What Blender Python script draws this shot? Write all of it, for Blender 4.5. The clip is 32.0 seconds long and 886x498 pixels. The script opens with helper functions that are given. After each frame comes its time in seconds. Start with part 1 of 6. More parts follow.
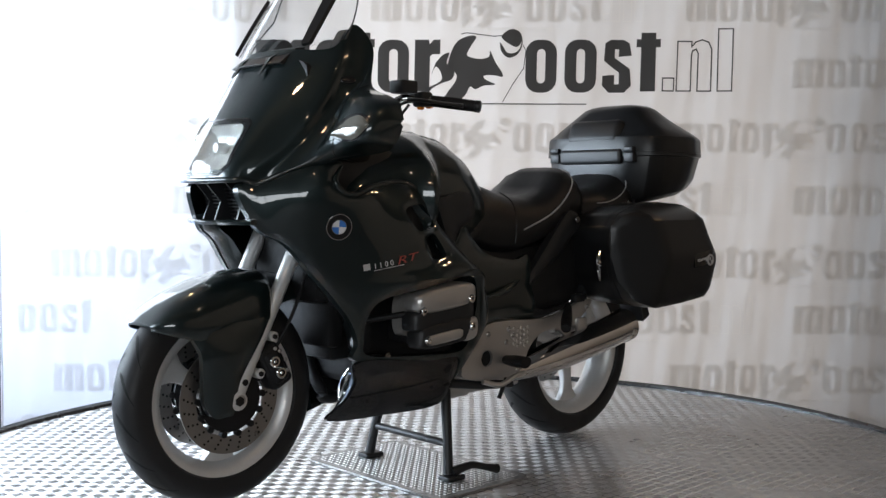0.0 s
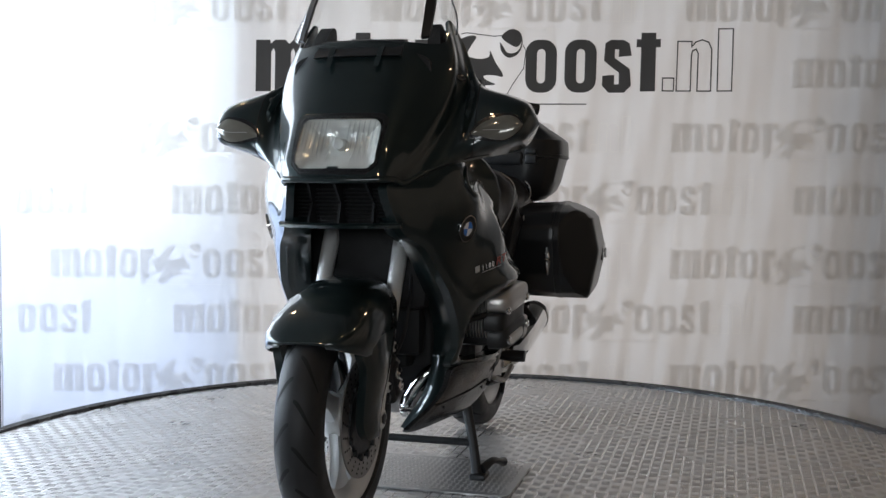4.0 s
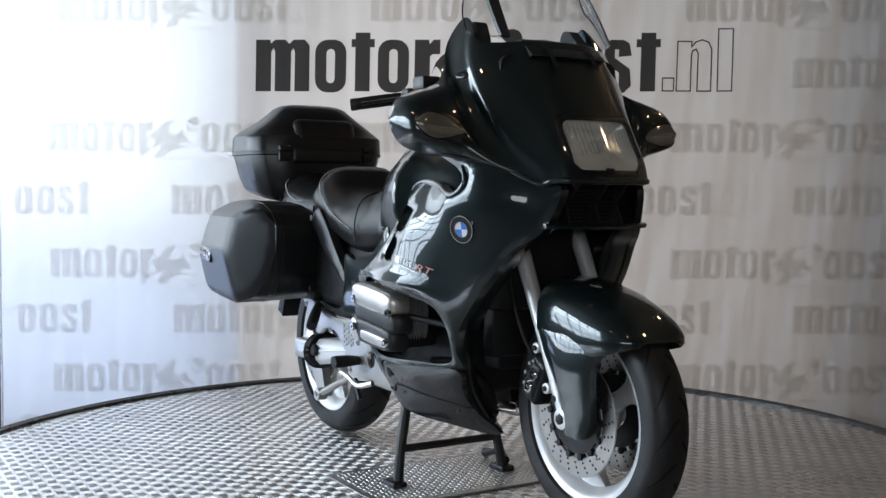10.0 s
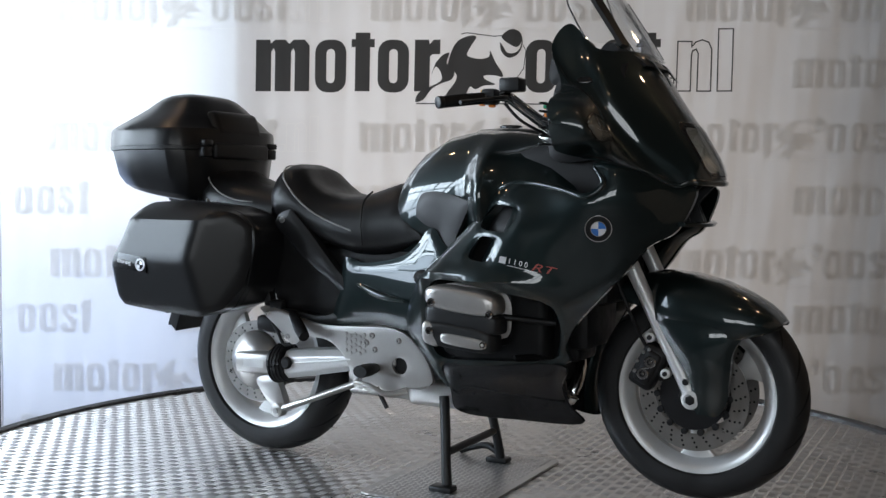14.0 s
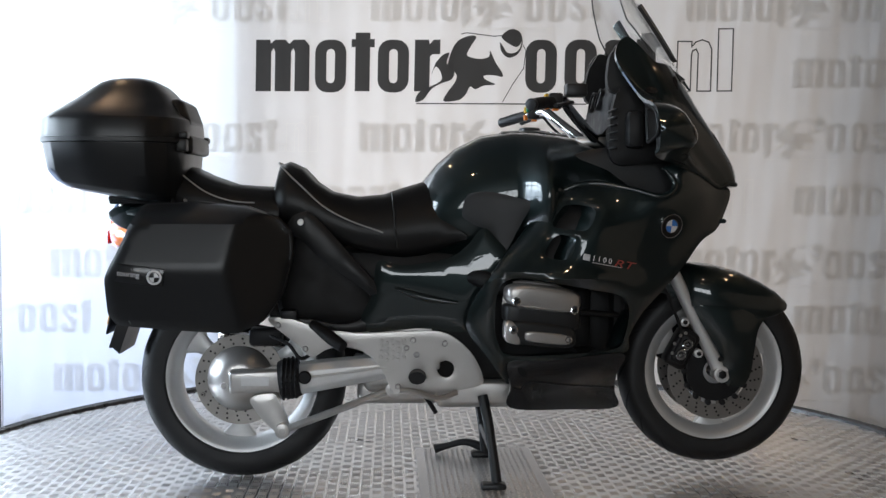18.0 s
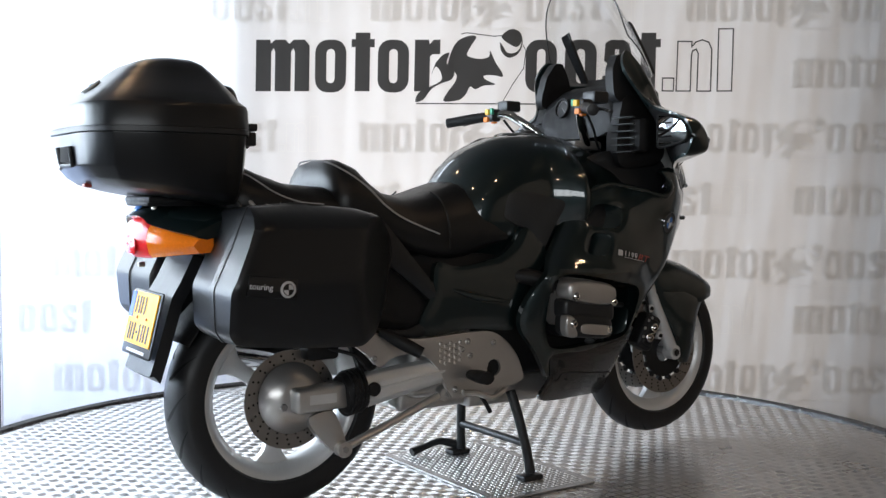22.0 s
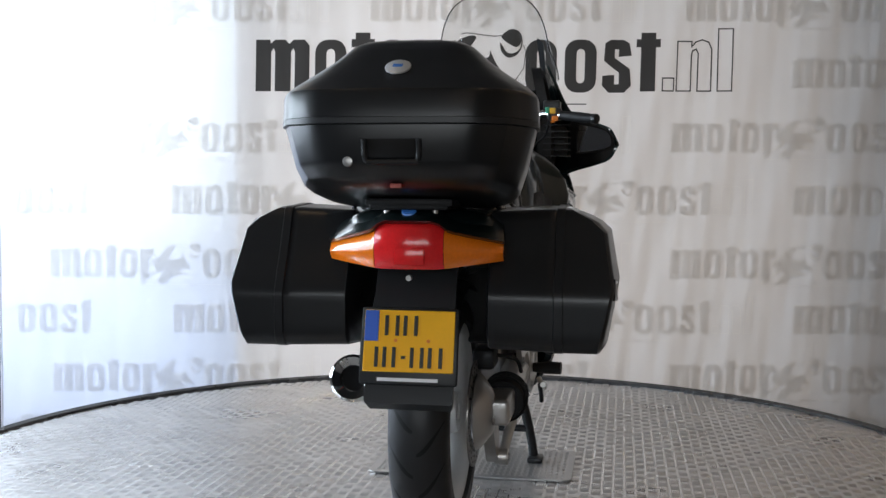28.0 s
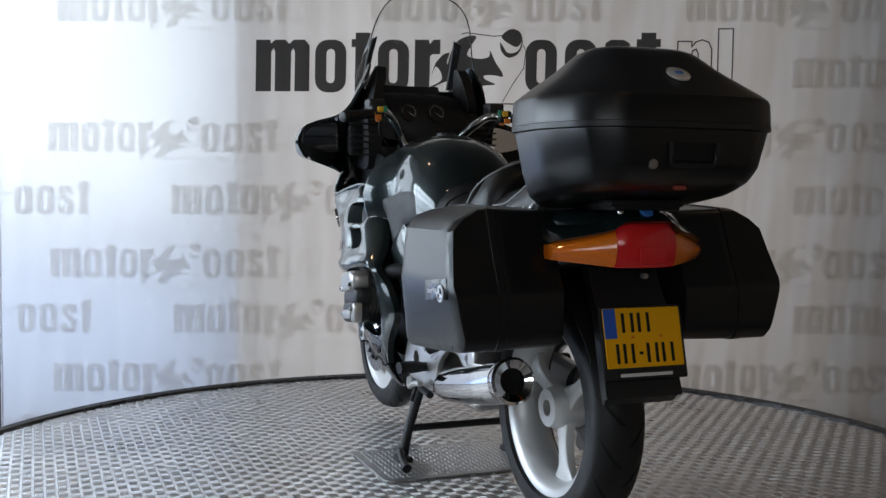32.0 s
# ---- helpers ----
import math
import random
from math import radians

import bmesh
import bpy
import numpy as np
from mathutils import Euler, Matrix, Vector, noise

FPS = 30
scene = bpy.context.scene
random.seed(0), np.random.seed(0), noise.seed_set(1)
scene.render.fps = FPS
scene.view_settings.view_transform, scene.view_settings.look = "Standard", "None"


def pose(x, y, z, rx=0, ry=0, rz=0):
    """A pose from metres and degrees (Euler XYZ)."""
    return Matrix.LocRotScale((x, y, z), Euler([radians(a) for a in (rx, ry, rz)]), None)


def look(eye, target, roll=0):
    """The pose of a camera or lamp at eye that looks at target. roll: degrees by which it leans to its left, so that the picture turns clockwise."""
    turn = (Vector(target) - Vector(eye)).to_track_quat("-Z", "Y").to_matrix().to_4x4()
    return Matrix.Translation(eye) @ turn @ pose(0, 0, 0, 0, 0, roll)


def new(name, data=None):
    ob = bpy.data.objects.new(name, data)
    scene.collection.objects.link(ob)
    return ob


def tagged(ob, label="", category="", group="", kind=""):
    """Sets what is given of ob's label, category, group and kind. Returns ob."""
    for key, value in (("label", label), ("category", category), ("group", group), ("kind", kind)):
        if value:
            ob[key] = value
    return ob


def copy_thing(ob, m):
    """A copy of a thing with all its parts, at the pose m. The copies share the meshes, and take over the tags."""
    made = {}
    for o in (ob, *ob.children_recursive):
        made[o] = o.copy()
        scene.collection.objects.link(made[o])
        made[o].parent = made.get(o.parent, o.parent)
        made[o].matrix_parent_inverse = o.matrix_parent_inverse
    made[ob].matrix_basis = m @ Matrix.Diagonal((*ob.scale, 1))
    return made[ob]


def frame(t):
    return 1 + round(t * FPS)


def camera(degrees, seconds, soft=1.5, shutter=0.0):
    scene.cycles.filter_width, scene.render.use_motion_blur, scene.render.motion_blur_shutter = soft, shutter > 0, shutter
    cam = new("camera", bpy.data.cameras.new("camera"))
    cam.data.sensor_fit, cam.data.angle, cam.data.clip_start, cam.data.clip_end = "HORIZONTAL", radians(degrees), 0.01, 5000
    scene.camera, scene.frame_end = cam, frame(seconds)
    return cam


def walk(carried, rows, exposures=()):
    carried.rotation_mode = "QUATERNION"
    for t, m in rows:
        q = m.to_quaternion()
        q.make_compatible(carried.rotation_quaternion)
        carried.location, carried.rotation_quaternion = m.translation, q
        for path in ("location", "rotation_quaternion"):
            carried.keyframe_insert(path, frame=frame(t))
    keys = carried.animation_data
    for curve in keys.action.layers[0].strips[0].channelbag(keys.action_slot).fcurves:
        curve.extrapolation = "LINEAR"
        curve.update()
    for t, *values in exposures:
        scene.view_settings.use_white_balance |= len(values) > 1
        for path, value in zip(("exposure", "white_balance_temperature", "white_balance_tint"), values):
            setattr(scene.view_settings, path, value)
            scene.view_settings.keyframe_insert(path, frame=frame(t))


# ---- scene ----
# ================= camera =================
cam = camera(45.794, 32.0, soft=1.45)
EYE = pose(0, -3.392, 0.892, 90 - 3.019, 0, 0.477) @ pose(0, 0, 0, 0, 0, 0.325)
walk(cam, [(0, EYE), (32, EYE)], exposures=[(0, 0.14), (2, 0.15), (4, -0.05), (6, -0.35), (9, -0.37), (12, -0.45), (14, -0.33), (17, 0.0), (19, 0.0), (22, 0.26), (25, 0.43), (28, -0.05), (30, -0.4), (32, -0.67)])

# ================= light =================
world = bpy.data.worlds.new("daylight")
world.use_nodes = True
scene.world = world
wn = world.node_tree
sky = wn.nodes.new("ShaderNodeTexSky")
sky.sky_type, sky.sun_disc = "NISHITA", False
sky.sun_elevation, sky.sun_rotation = radians(35), radians(-60)
wn.links.new(sky.outputs[0], wn.nodes["Background"].inputs[0])
wn.nodes["Background"].inputs[1].default_value = 0.1


def area(name, x, y, z, rx, ry, rz, w, h, power, colour):
    d = bpy.data.lights.new(name, "AREA")
    d.shape, d.size, d.size_y, d.energy, d.color = "RECTANGLE", w, h, power, colour
    ob = new(name, d)
    ob.matrix_world = pose(x, y, z, rx, ry, rz)
    return ob


DAY = (0.765, 0.875, 1.0)
WARM = (1.0, 0.66, 0.40)
# daylight in the opening behind the banner's left part, and in the glazed side wall
area("daylight_back", -3.4, 2.62, 1.85, -90, 0, 0, 4.3, 2.3, 150, DAY)
area("daylight_low", -3.4, 2.62, 0.10, -90, 0, 0, 4.3, 1.0, 42, (0.50, 0.66, 1.0))
# two added fill lamps brighten the rest of the banner, stronger on the left
area("banner_fill", -0.45, 2.62, 1.20, -90, 0, 0, 1.3, 3.3, 21, (1.0, 0.955, 0.92))
area("banner_fill_dim", 1.10, 2.62, 1.20, -90, 0, 0, 1.8, 3.3, 17.5, (1.0, 0.935, 0.88))
area("daylight_side", -4.75, -0.2, 2.02, 0, -90, 0, 1.15, 4.2, 330, DAY)
area("daylight_street", -4.75, -0.2, 0.90, 0, -90, 0, 1.05, 4.2, 165, (0.70, 0.82, 1.0))
# added fill lamp behind the camera, brightens the surfaces that face it
area("rear_fill", -1.2, -9.72, 1.95, 90, 0, 0, 5.6, 1.5, 160, (0.92, 0.96, 1.0))
# warm ceiling spots and the dim room lamps
SPOTS = ((-1.0, -1.9), (0.9, -2.0), (2.3, -0.6), (2.4, 1.1), (0.3, -4.4), (-1.6, 0.6))
for sx, sy in SPOTS:
    sd = bpy.data.lights.new("spot_bulb", "SPOT")
    sd.energy, sd.color, sd.spot_size, sd.spot_blend, sd.shadow_soft_size = (13 if sx > 1.5 else 12), WARM, radians(110), 0.6, 0.055
    so = new("spot_bulb", sd)
    so.matrix_world = look((sx, sy, 2.93), (sx * 0.5, sy * 0.5, 0.3))

# ================= materials =================
def mat(name, base, rough=0.5, metal=0.0, coat=0.0, grain=0.0, scale=60.0, bump=0.0, stain=0.0, spec=0.5, trans=0.0, ior=1.45, coat_rough=0.03, alpha=1.0):
    """A principled material: fine grain and broad stains in colour and gloss, and fine relief."""
    m = bpy.data.materials.new(name)
    m.use_nodes = True
    nt = m.node_tree
    b = nt.nodes["Principled BSDF"]
    b.inputs["Base Color"].default_value = (*base, 1)
    b.inputs["Roughness"].default_value = rough
    b.inputs["Metallic"].default_value = metal
    b.inputs["Coat Weight"].default_value = coat
    b.inputs["Coat Roughness"].default_value = coat_rough
    b.inputs["Specular IOR Level"].default_value = spec
    b.inputs["Transmission Weight"].default_value = trans
    b.inputs["IOR"].default_value = ior
    b.inputs["Alpha"].default_value = alpha
    if grain or stain or bump:
        tc = nt.nodes.new("ShaderNodeTexCoord")
        n1 = nt.nodes.new("ShaderNodeTexNoise")
        n1.inputs["Scale"].default_value, n1.inputs["Detail"].default_value = scale, 4
        n2 = nt.nodes.new("ShaderNodeTexNoise")
        n2.inputs["Scale"].default_value, n2.inputs["Detail"].default_value = scale * 0.06, 5
        for n in (n1, n2):
            nt.links.new(tc.outputs["Object"], n.inputs["Vector"])
        mix = nt.nodes.new("ShaderNodeMath")
        mix.operation = "MULTIPLY_ADD"
        mix.inputs[1].default_value = grain
        nt.links.new(n1.outputs["Fac"], mix.inputs[0])
        ad = nt.nodes.new("ShaderNodeMath")
        ad.operation = "MULTIPLY_ADD"
        ad.inputs[1].default_value = stain
        ad.inputs[2].default_value = 1 - 0.5 * (grain + stain)
        nt.links.new(n2.outputs["Fac"], ad.inputs[0])
        nt.links.new(ad.outputs[0], mix.inputs[2])
        col = nt.nodes.new("ShaderNodeMix")
        col.data_type, col.blend_type = "RGBA", "MULTIPLY"
        col.inputs[0].default_value = 1.0
        col.inputs[6].default_value = (*base, 1)
        nt.links.new(mix.outputs[0], col.inputs[7])
        nt.links.new(col.outputs[2], b.inputs["Base Color"])
        rg = nt.nodes.new("ShaderNodeMapRange")
        rg.inputs[1].default_value, rg.inputs[2].default_value = 0.3, 0.7
        rg.inputs[3].default_value, rg.inputs[4].default_value = max(0.0, rough * (1 - stain * 0.6)), min(1.0, rough * (1 + stain * 0.6))
        nt.links.new(n2.outputs["Fac"], rg.inputs[0])
        nt.links.new(rg.outputs[0], b.inputs["Roughness"])
        if bump:
            bp = nt.nodes.new("ShaderNodeBump")
            bp.inputs["Strength"].default_value, bp.inputs["Distance"].default_value = bump, 0.002
            nt.links.new(n1.outputs["Fac"], bp.inputs["Height"])
            nt.links.new(bp.outputs[0], b.inputs["Normal"])
    return m


def cloth(name, base, through_share):
    """Thin printed banner cloth: part of the light goes through it."""
    m = bpy.data.materials.new(name)
    m.use_nodes = True
    nt = m.node_tree
    nt.nodes.remove(nt.nodes["Principled BSDF"])
    out = nt.nodes["Material Output"]
    tc = nt.nodes.new("ShaderNodeTexCoord")
    n1 = nt.nodes.new("ShaderNodeTexNoise")
    n1.inputs["Scale"].default_value, n1.inputs["Detail"].default_value = 1.7, 6
    nt.links.new(tc.outputs["Object"], n1.inputs["Vector"])
    ramp = nt.nodes.new("ShaderNodeValToRGB")
    ramp.color_ramp.elements[0].position, ramp.color_ramp.elements[1].position = 0.3, 0.75
    ramp.color_ramp.elements[0].color = (*[c * 0.93 for c in base], 1)
    ramp.color_ramp.elements[1].color = (*base, 1)
    nt.links.new(n1.outputs["Fac"], ramp.inputs[0])
    weave = nt.nodes.new("ShaderNodeTexNoise")
    weave.inputs["Scale"].default_value = 420
    nt.links.new(tc.outputs["Object"], weave.inputs["Vector"])
    bp = nt.nodes.new("ShaderNodeBump")
    bp.inputs["Strength"].default_value, bp.inputs["Distance"].default_value = 0.25, 0.001
    nt.links.new(weave.outputs["Fac"], bp.inputs["Height"])
    d = nt.nodes.new("ShaderNodeBsdfDiffuse")
    t = nt.nodes.new("ShaderNodeBsdfTranslucent")
    mx = nt.nodes.new("ShaderNodeMixShader")
    mx.inputs[0].default_value = through_share
    for s in (d, t):
        nt.links.new(ramp.outputs[0], s.inputs[0])
        nt.links.new(bp.outputs[0], s.inputs["Normal"])
    nt.links.new(d.outputs[0], mx.inputs[1])
    nt.links.new(t.outputs[0], mx.inputs[2])
    nt.links.new(mx.outputs[0], out.inputs[0])
    return m


def glass(name, tint, rough=0.0):
    """A thin clear sheet: mostly see-through, with mirror gloss growing at a slant."""
    m = bpy.data.materials.new(name)
    m.use_nodes = True
    nt = m.node_tree
    nt.nodes.remove(nt.nodes["Principled BSDF"])
    tr = nt.nodes.new("ShaderNodeBsdfTransparent")
    tr.inputs[0].default_value = (*tint, 1)
    gl = nt.nodes.new("ShaderNodeBsdfGlossy")
    gl.inputs["Roughness"].default_value = rough
    lw = nt.nodes.new("ShaderNodeLayerWeight")
    lw.inputs[0].default_value = 0.5
    pw = nt.nodes.new("ShaderNodeMath")
    pw.operation, pw.inputs[1].default_value = "POWER", 4.0
    nt.links.new(lw.outputs["Facing"], pw.inputs[0])
    fr = nt.nodes.new("ShaderNodeMath")
    fr.operation, fr.inputs[1].default_value, fr.inputs[2].default_value = "MULTIPLY_ADD", 0.7, 0.045
    nt.links.new(pw.outputs[0], fr.inputs[0])
    mx = nt.nodes.new("ShaderNodeMixShader")
    nt.links.new(fr.outputs[0], mx.inputs[0])
    nt.links.new(tr.outputs[0], mx.inputs[1])
    nt.links.new(gl.outputs[0], mx.inputs[2])
    nt.links.new(mx.outputs[0], nt.nodes["Material Output"].inputs[0])
    return m


def glow(name, colour, strength):
    m = bpy.data.materials.new(name)
    m.use_nodes = True
    b = m.node_tree.nodes["Principled BSDF"]
    b.inputs["Base Color"].default_value = (*colour, 1)
    b.inputs["Emission Color"].default_value = (*colour, 1)
    b.inputs["Emission Strength"].default_value = strength
    return m


PAINT = mat("dark_green_paint", (0.0085, 0.0165, 0.0168), 0.36, 0.5, 1.0, 0.25, 900, 0.0, 0.10, spec=0.25, coat_rough=0.008)
PAINT.node_tree.nodes["Principled BSDF"].inputs["Coat IOR"].default_value = 1.62
SATIN = mat("black_satin_plastic", (0.013, 0.0138, 0.0148), 0.40, 0, 0, 0.15, 500, 0.03, 0.1)
GLOSS = mat("gloss_black_plastic", (0.009, 0.0095, 0.0105), 0.24, 0, 0.35, 0.0, 40, 0.0, 0.06)
CASE = mat("black_case_plastic", (0.0085, 0.009, 0.0098), 0.31, 0, 0, 0.1, 700, 0.03, 0.06, spec=0.5)
MATT = mat("matt_black_plastic", (0.008, 0.008, 0.0085), 0.55, 0, 0, 0.3, 500, 0.1, 0.3, spec=0.35)
DARK = mat("blackened_metal", (0.02, 0.02, 0.021), 0.45, 0.6, 0, 0.3, 200, 0.1, 0.4)
VINYL = mat("black_seat_vinyl", (0.0095, 0.0095, 0.0098), 0.36, 0, 0, 0.3, 550, 0.2, 0.2, spec=0.4)
PIPING = mat("pale_grey_piping", (0.30, 0.30, 0.30), 0.5, 0, 0, 0.2, 300)
PAD = mat("grey_knee_pad_rubber", (0.019, 0.020, 0.021), 0.5, 0, 0, 0.3, 600, 0.15, 0.2)
RUBBER = mat("tyre_rubber", (0.010, 0.010, 0.0105), 0.50, 0, 0, 0.3, 250, 0.15, 0.35)
# near-black colour paints the shade inside the tyre grooves
GROOVE_SHADE = mat("tyre_groove_shade", (0.002, 0.002, 0.002), 0.8, 0, 0, 0.2, 200)
ALLOY = mat("silver_painted_alloy", (0.66, 0.66, 0.65), 0.38, 0.45, 0, 0.12, 300, 0.05, 0.2)
CAST = mat("cast_aluminium", (0.53, 0.515, 0.495), 0.32, 0.8, 0, 0.15, 380, 0.1, 0.12)
STEEL = mat("brushed_disc_steel", (0.30, 0.285, 0.27), 0.33, 0.95, 0, 0.15, 500, 0.05, 0.3)
CHROME = mat("chrome", (0.72, 0.71, 0.70), 0.07, 1.0, 0, 0.05, 80, 0, 0.2)
BOLT = mat("zinc_bolt", (0.4, 0.39, 0.38), 0.35, 0.9, 0, 0.2, 300)
HOLE = mat("dark_hole", (0.004, 0.004, 0.004), 0.9, 0, 0, 0.1, 100)
SCREEN = glass("clear_windscreen", (0.965, 0.97, 0.97))
LENS = glass("headlamp_glass", (0.95, 0.96, 0.96), 0.03)
REFLECTOR = mat("lamp_reflector", (0.95, 0.94, 0.90), 0.22, 0.38, 0, 0.2, 55, 0.2, 0.3)
SMOKE = mat("smoked_indicator_lens", (0.17, 0.16, 0.135), 0.10, 0.3, 1.0, 0.2, 90, 0.1, 0.2)
ORANGE = mat("orange_lens", (0.88, 0.20, 0.008), 0.14, 0, 1.0, 0.25, 150, 0.3, 0.2)
RED = mat("red_lens", (0.78, 0.02, 0.022), 0.16, 0, 0.4, 0.25, 150, 0.3, 0.2)
YELLOW = mat("plate_yellow", (0.95, 0.47, 0.004), 0.32, 0, 0, 0.08, 200, 0, 0.1, spec=0.3)
BLUE = mat("plate_blue", (0.03, 0.12, 0.55), 0.4, 0, 0, 0.1, 200)
INK = mat("black_ink", (0.007, 0.007, 0.007), 0.35, 0, 0, 0.1, 200)
WHITE = mat("white_enamel", (0.75, 0.75, 0.76), 0.3, 0, 0.5, 0.05, 200)
SKYBLUE = mat("blue_enamel", (0.05, 0.2, 0.6), 0.3, 0, 0.5, 0.05, 200)
REDMARK = mat("red_decal", (0.34, 0.06, 0.045), 0.4, 0, 0.3, 0.1, 200)
SILVERMARK = mat("silver_decal", (0.6, 0.6, 0.6), 0.35, 0.4, 0.3, 0.1, 200)
BTN_ORANGE = mat("orange_switch", (0.8, 0.22, 0.02), 0.4, 0, 0, 0.1, 200)
BTN_YELLOW = mat("yellow_switch", (0.8, 0.48, 0.03), 0.4, 0, 0, 0.1, 200)
BTN_GREEN = mat("green_switch", (0.03, 0.3, 0.17), 0.4, 0, 0, 0.1, 200)
MIRROR = mat("mirror_glass", (0.85, 0.86, 0.87), 0.01, 1.0, 0, 0, 10)
TREAD = mat("chequer_plate", (0.63, 0.622, 0.615), 0.27, 0.88, 0, 0.25, 45, 0.06, 0.45)
TREADBAR = mat("chequer_plate_bar", (0.66, 0.652, 0.645), 0.32, 0.85, 0, 0.2, 60, 0.05, 0.35)
FOOT = mat("dull_steel_sheet", (0.42, 0.42, 0.42), 0.36, 0.85, 0, 0.25, 45, 0.1, 0.45)
EDGING = mat("dark_metal_edging", (0.07, 0.07, 0.072), 0.28, 0.6, 0, 0.3, 120, 0.1, 0.4)
# warm light of the room is put into this wall's colour
WARM_LIT_WALL = mat("warm_lit_wall", (0.34, 0.25, 0.18), 0.8, 0, 0, 0.1, 40, 0.2, 0.2)
WALL = mat("painted_wall", (0.085, 0.08, 0.077), 0.8, 0, 0, 0.1, 40, 0.2, 0.2)
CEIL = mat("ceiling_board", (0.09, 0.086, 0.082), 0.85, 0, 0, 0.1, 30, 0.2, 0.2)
CONCRETE = mat("dark_floor", (0.16, 0.15, 0.145), 0.55, 0, 0, 0.3, 20, 0.2, 0.4)
FRAME = mat("window_frame_paint", (0.5, 0.5, 0.5), 0.5, 0, 0, 0.1, 60, 0.1, 0.2)
CLOTH = cloth("banner_cloth", (0.82, 0.80, 0.79), 0.42)
PRINT = cloth("dark_grey_print", (0.10, 0.098, 0.096), 0.6)
FAINT = cloth("pale_grey_print", (0.855, 0.835, 0.81), 0.78)
PANE = glass("window_glass", (0.95, 0.97, 0.97))
BULB = glow("lamp_glow", (1.0, 0.75, 0.45), 25.0)


# ================= geometry helpers =================
def finish(bm, sharp=38):
    bmesh.ops.remove_doubles(bm, verts=bm.verts, dist=1e-5)
    bmesh.ops.recalc_face_normals(bm, faces=bm.faces)
    for f in bm.faces:
        f.smooth = True
    lim = radians(sharp)
    for e in bm.edges:
        e.smooth = len(e.link_faces) == 2 and e.calc_face_angle(0) < lim
    return bm


def part(name, bm, material, parent, label="", sharp=38):
    """One mesh object under a thing or under a part. The bmesh is spent."""
    finish(bm, sharp)
    me = bpy.data.meshes.new(name)
    bm.to_mesh(me)
    bm.free()
    me.materials.append(material)
    ob = new(name, me)
    ob.parent = parent
    if label:
        tagged(ob, label)
    return ob


def shared(name, me, parent, m):
    ob = new(name, me)
    ob.parent = parent
    ob.matrix_local = m
    return ob


def solid(name, bm, material, label, category, kind="structure", group="", sharp=38):
    ob = part(name, bm, material, None, "", sharp)
    return tagged(ob, label, category, group, kind)


def merge(bm, other, m=None):
    """Adds other to bm, moved by m; other is spent."""
    if m is not None:
        bmesh.ops.transform(other, matrix=m, verts=other.verts)
    me = bpy.data.meshes.new("tmp")
    other.to_mesh(me)
    other.free()
    bm.from_mesh(me)
    bpy.data.meshes.remove(me)
    return bm


def box(x, y, z, sx, sy, sz, bevel=0.004, seg=2, m=None):
    bm = bmesh.new()
    bmesh.ops.create_cube(bm, size=1, matrix=Matrix.Translation((x, y, z)) @ Matrix.Diagonal((sx, sy, sz, 1)))
    if bevel:
        bmesh.ops.bevel(bm, geom=list(bm.edges), offset=bevel, segments=seg, profile=0.5, affect="EDGES")
    if m is not None:
        bmesh.ops.transform(bm, matrix=m, verts=bm.verts)
    return bm


def rod(a, b, r, r2=None, seg=16, bevel=0.0):
    """A round bar from a to b."""
    a, b = Vector(a), Vector(b)
    bm = bmesh.new()
    m = Matrix.Translation((a + b) / 2) @ (b - a).to_track_quat("Z", "Y").to_matrix().to_4x4()
    bmesh.ops.create_cone(bm, cap_ends=True, segments=seg, radius1=r, radius2=r if r2 is None else r2, depth=(b - a).length, matrix=m)
    if bevel:
        es = [e for e in bm.edges if len(e.link_faces) == 2 and e.calc_face_angle(0) > 1.0]
        bmesh.ops.bevel(bm, geom=es, offset=bevel, segments=2, profile=0.5, affect="EDGES")
    return bm


def curve(pts, n=8, closed=False):
    """A smooth line through the points."""
    P = [Vector(p) for p in pts]
    out = []
    k = len(P)
    for i in range(k if closed else k - 1):
        if closed:
            a, b, c, d = P[i - 1], P[i], P[(i + 1) % k], P[(i + 2) % k]
        else:
            a, b, c, d = P[max(i - 1, 0)], P[i], P[i + 1], P[min(i + 2, k - 1)]
        for j in range(n):
            t = j / n
            out.append(0.5 * ((2 * b) + (c - a) * t + (2 * a - 5 * b + 4 * c - d) * t * t + (3 * b - a - 3 * c + d) * t ** 3))
    if not closed:
        out.append(P[-1])
    return out


def skin(rings, cap=True, loop=True, close=False):
    """Quads between rings of equal length."""
    bm = bmesh.new()
    V = [[bm.verts.new(p) for p in r] for r in rings]
    k = len(rings[0])
    for i in range(len(V) if close else len(V) - 1):
        A, B = V[i], V[(i + 1) % len(V)]
        for j in range(k if loop else k - 1):
            q = (A[j], A[(j + 1) % k], B[(j + 1) % k], B[j])
            if len({v.co.to_tuple(6) for v in q}) > 2:
                bm.faces.new(q)
    if cap and loop and not close:
        bm.faces.new(V[0])
        bm.faces.new(V[-1])
    return bm


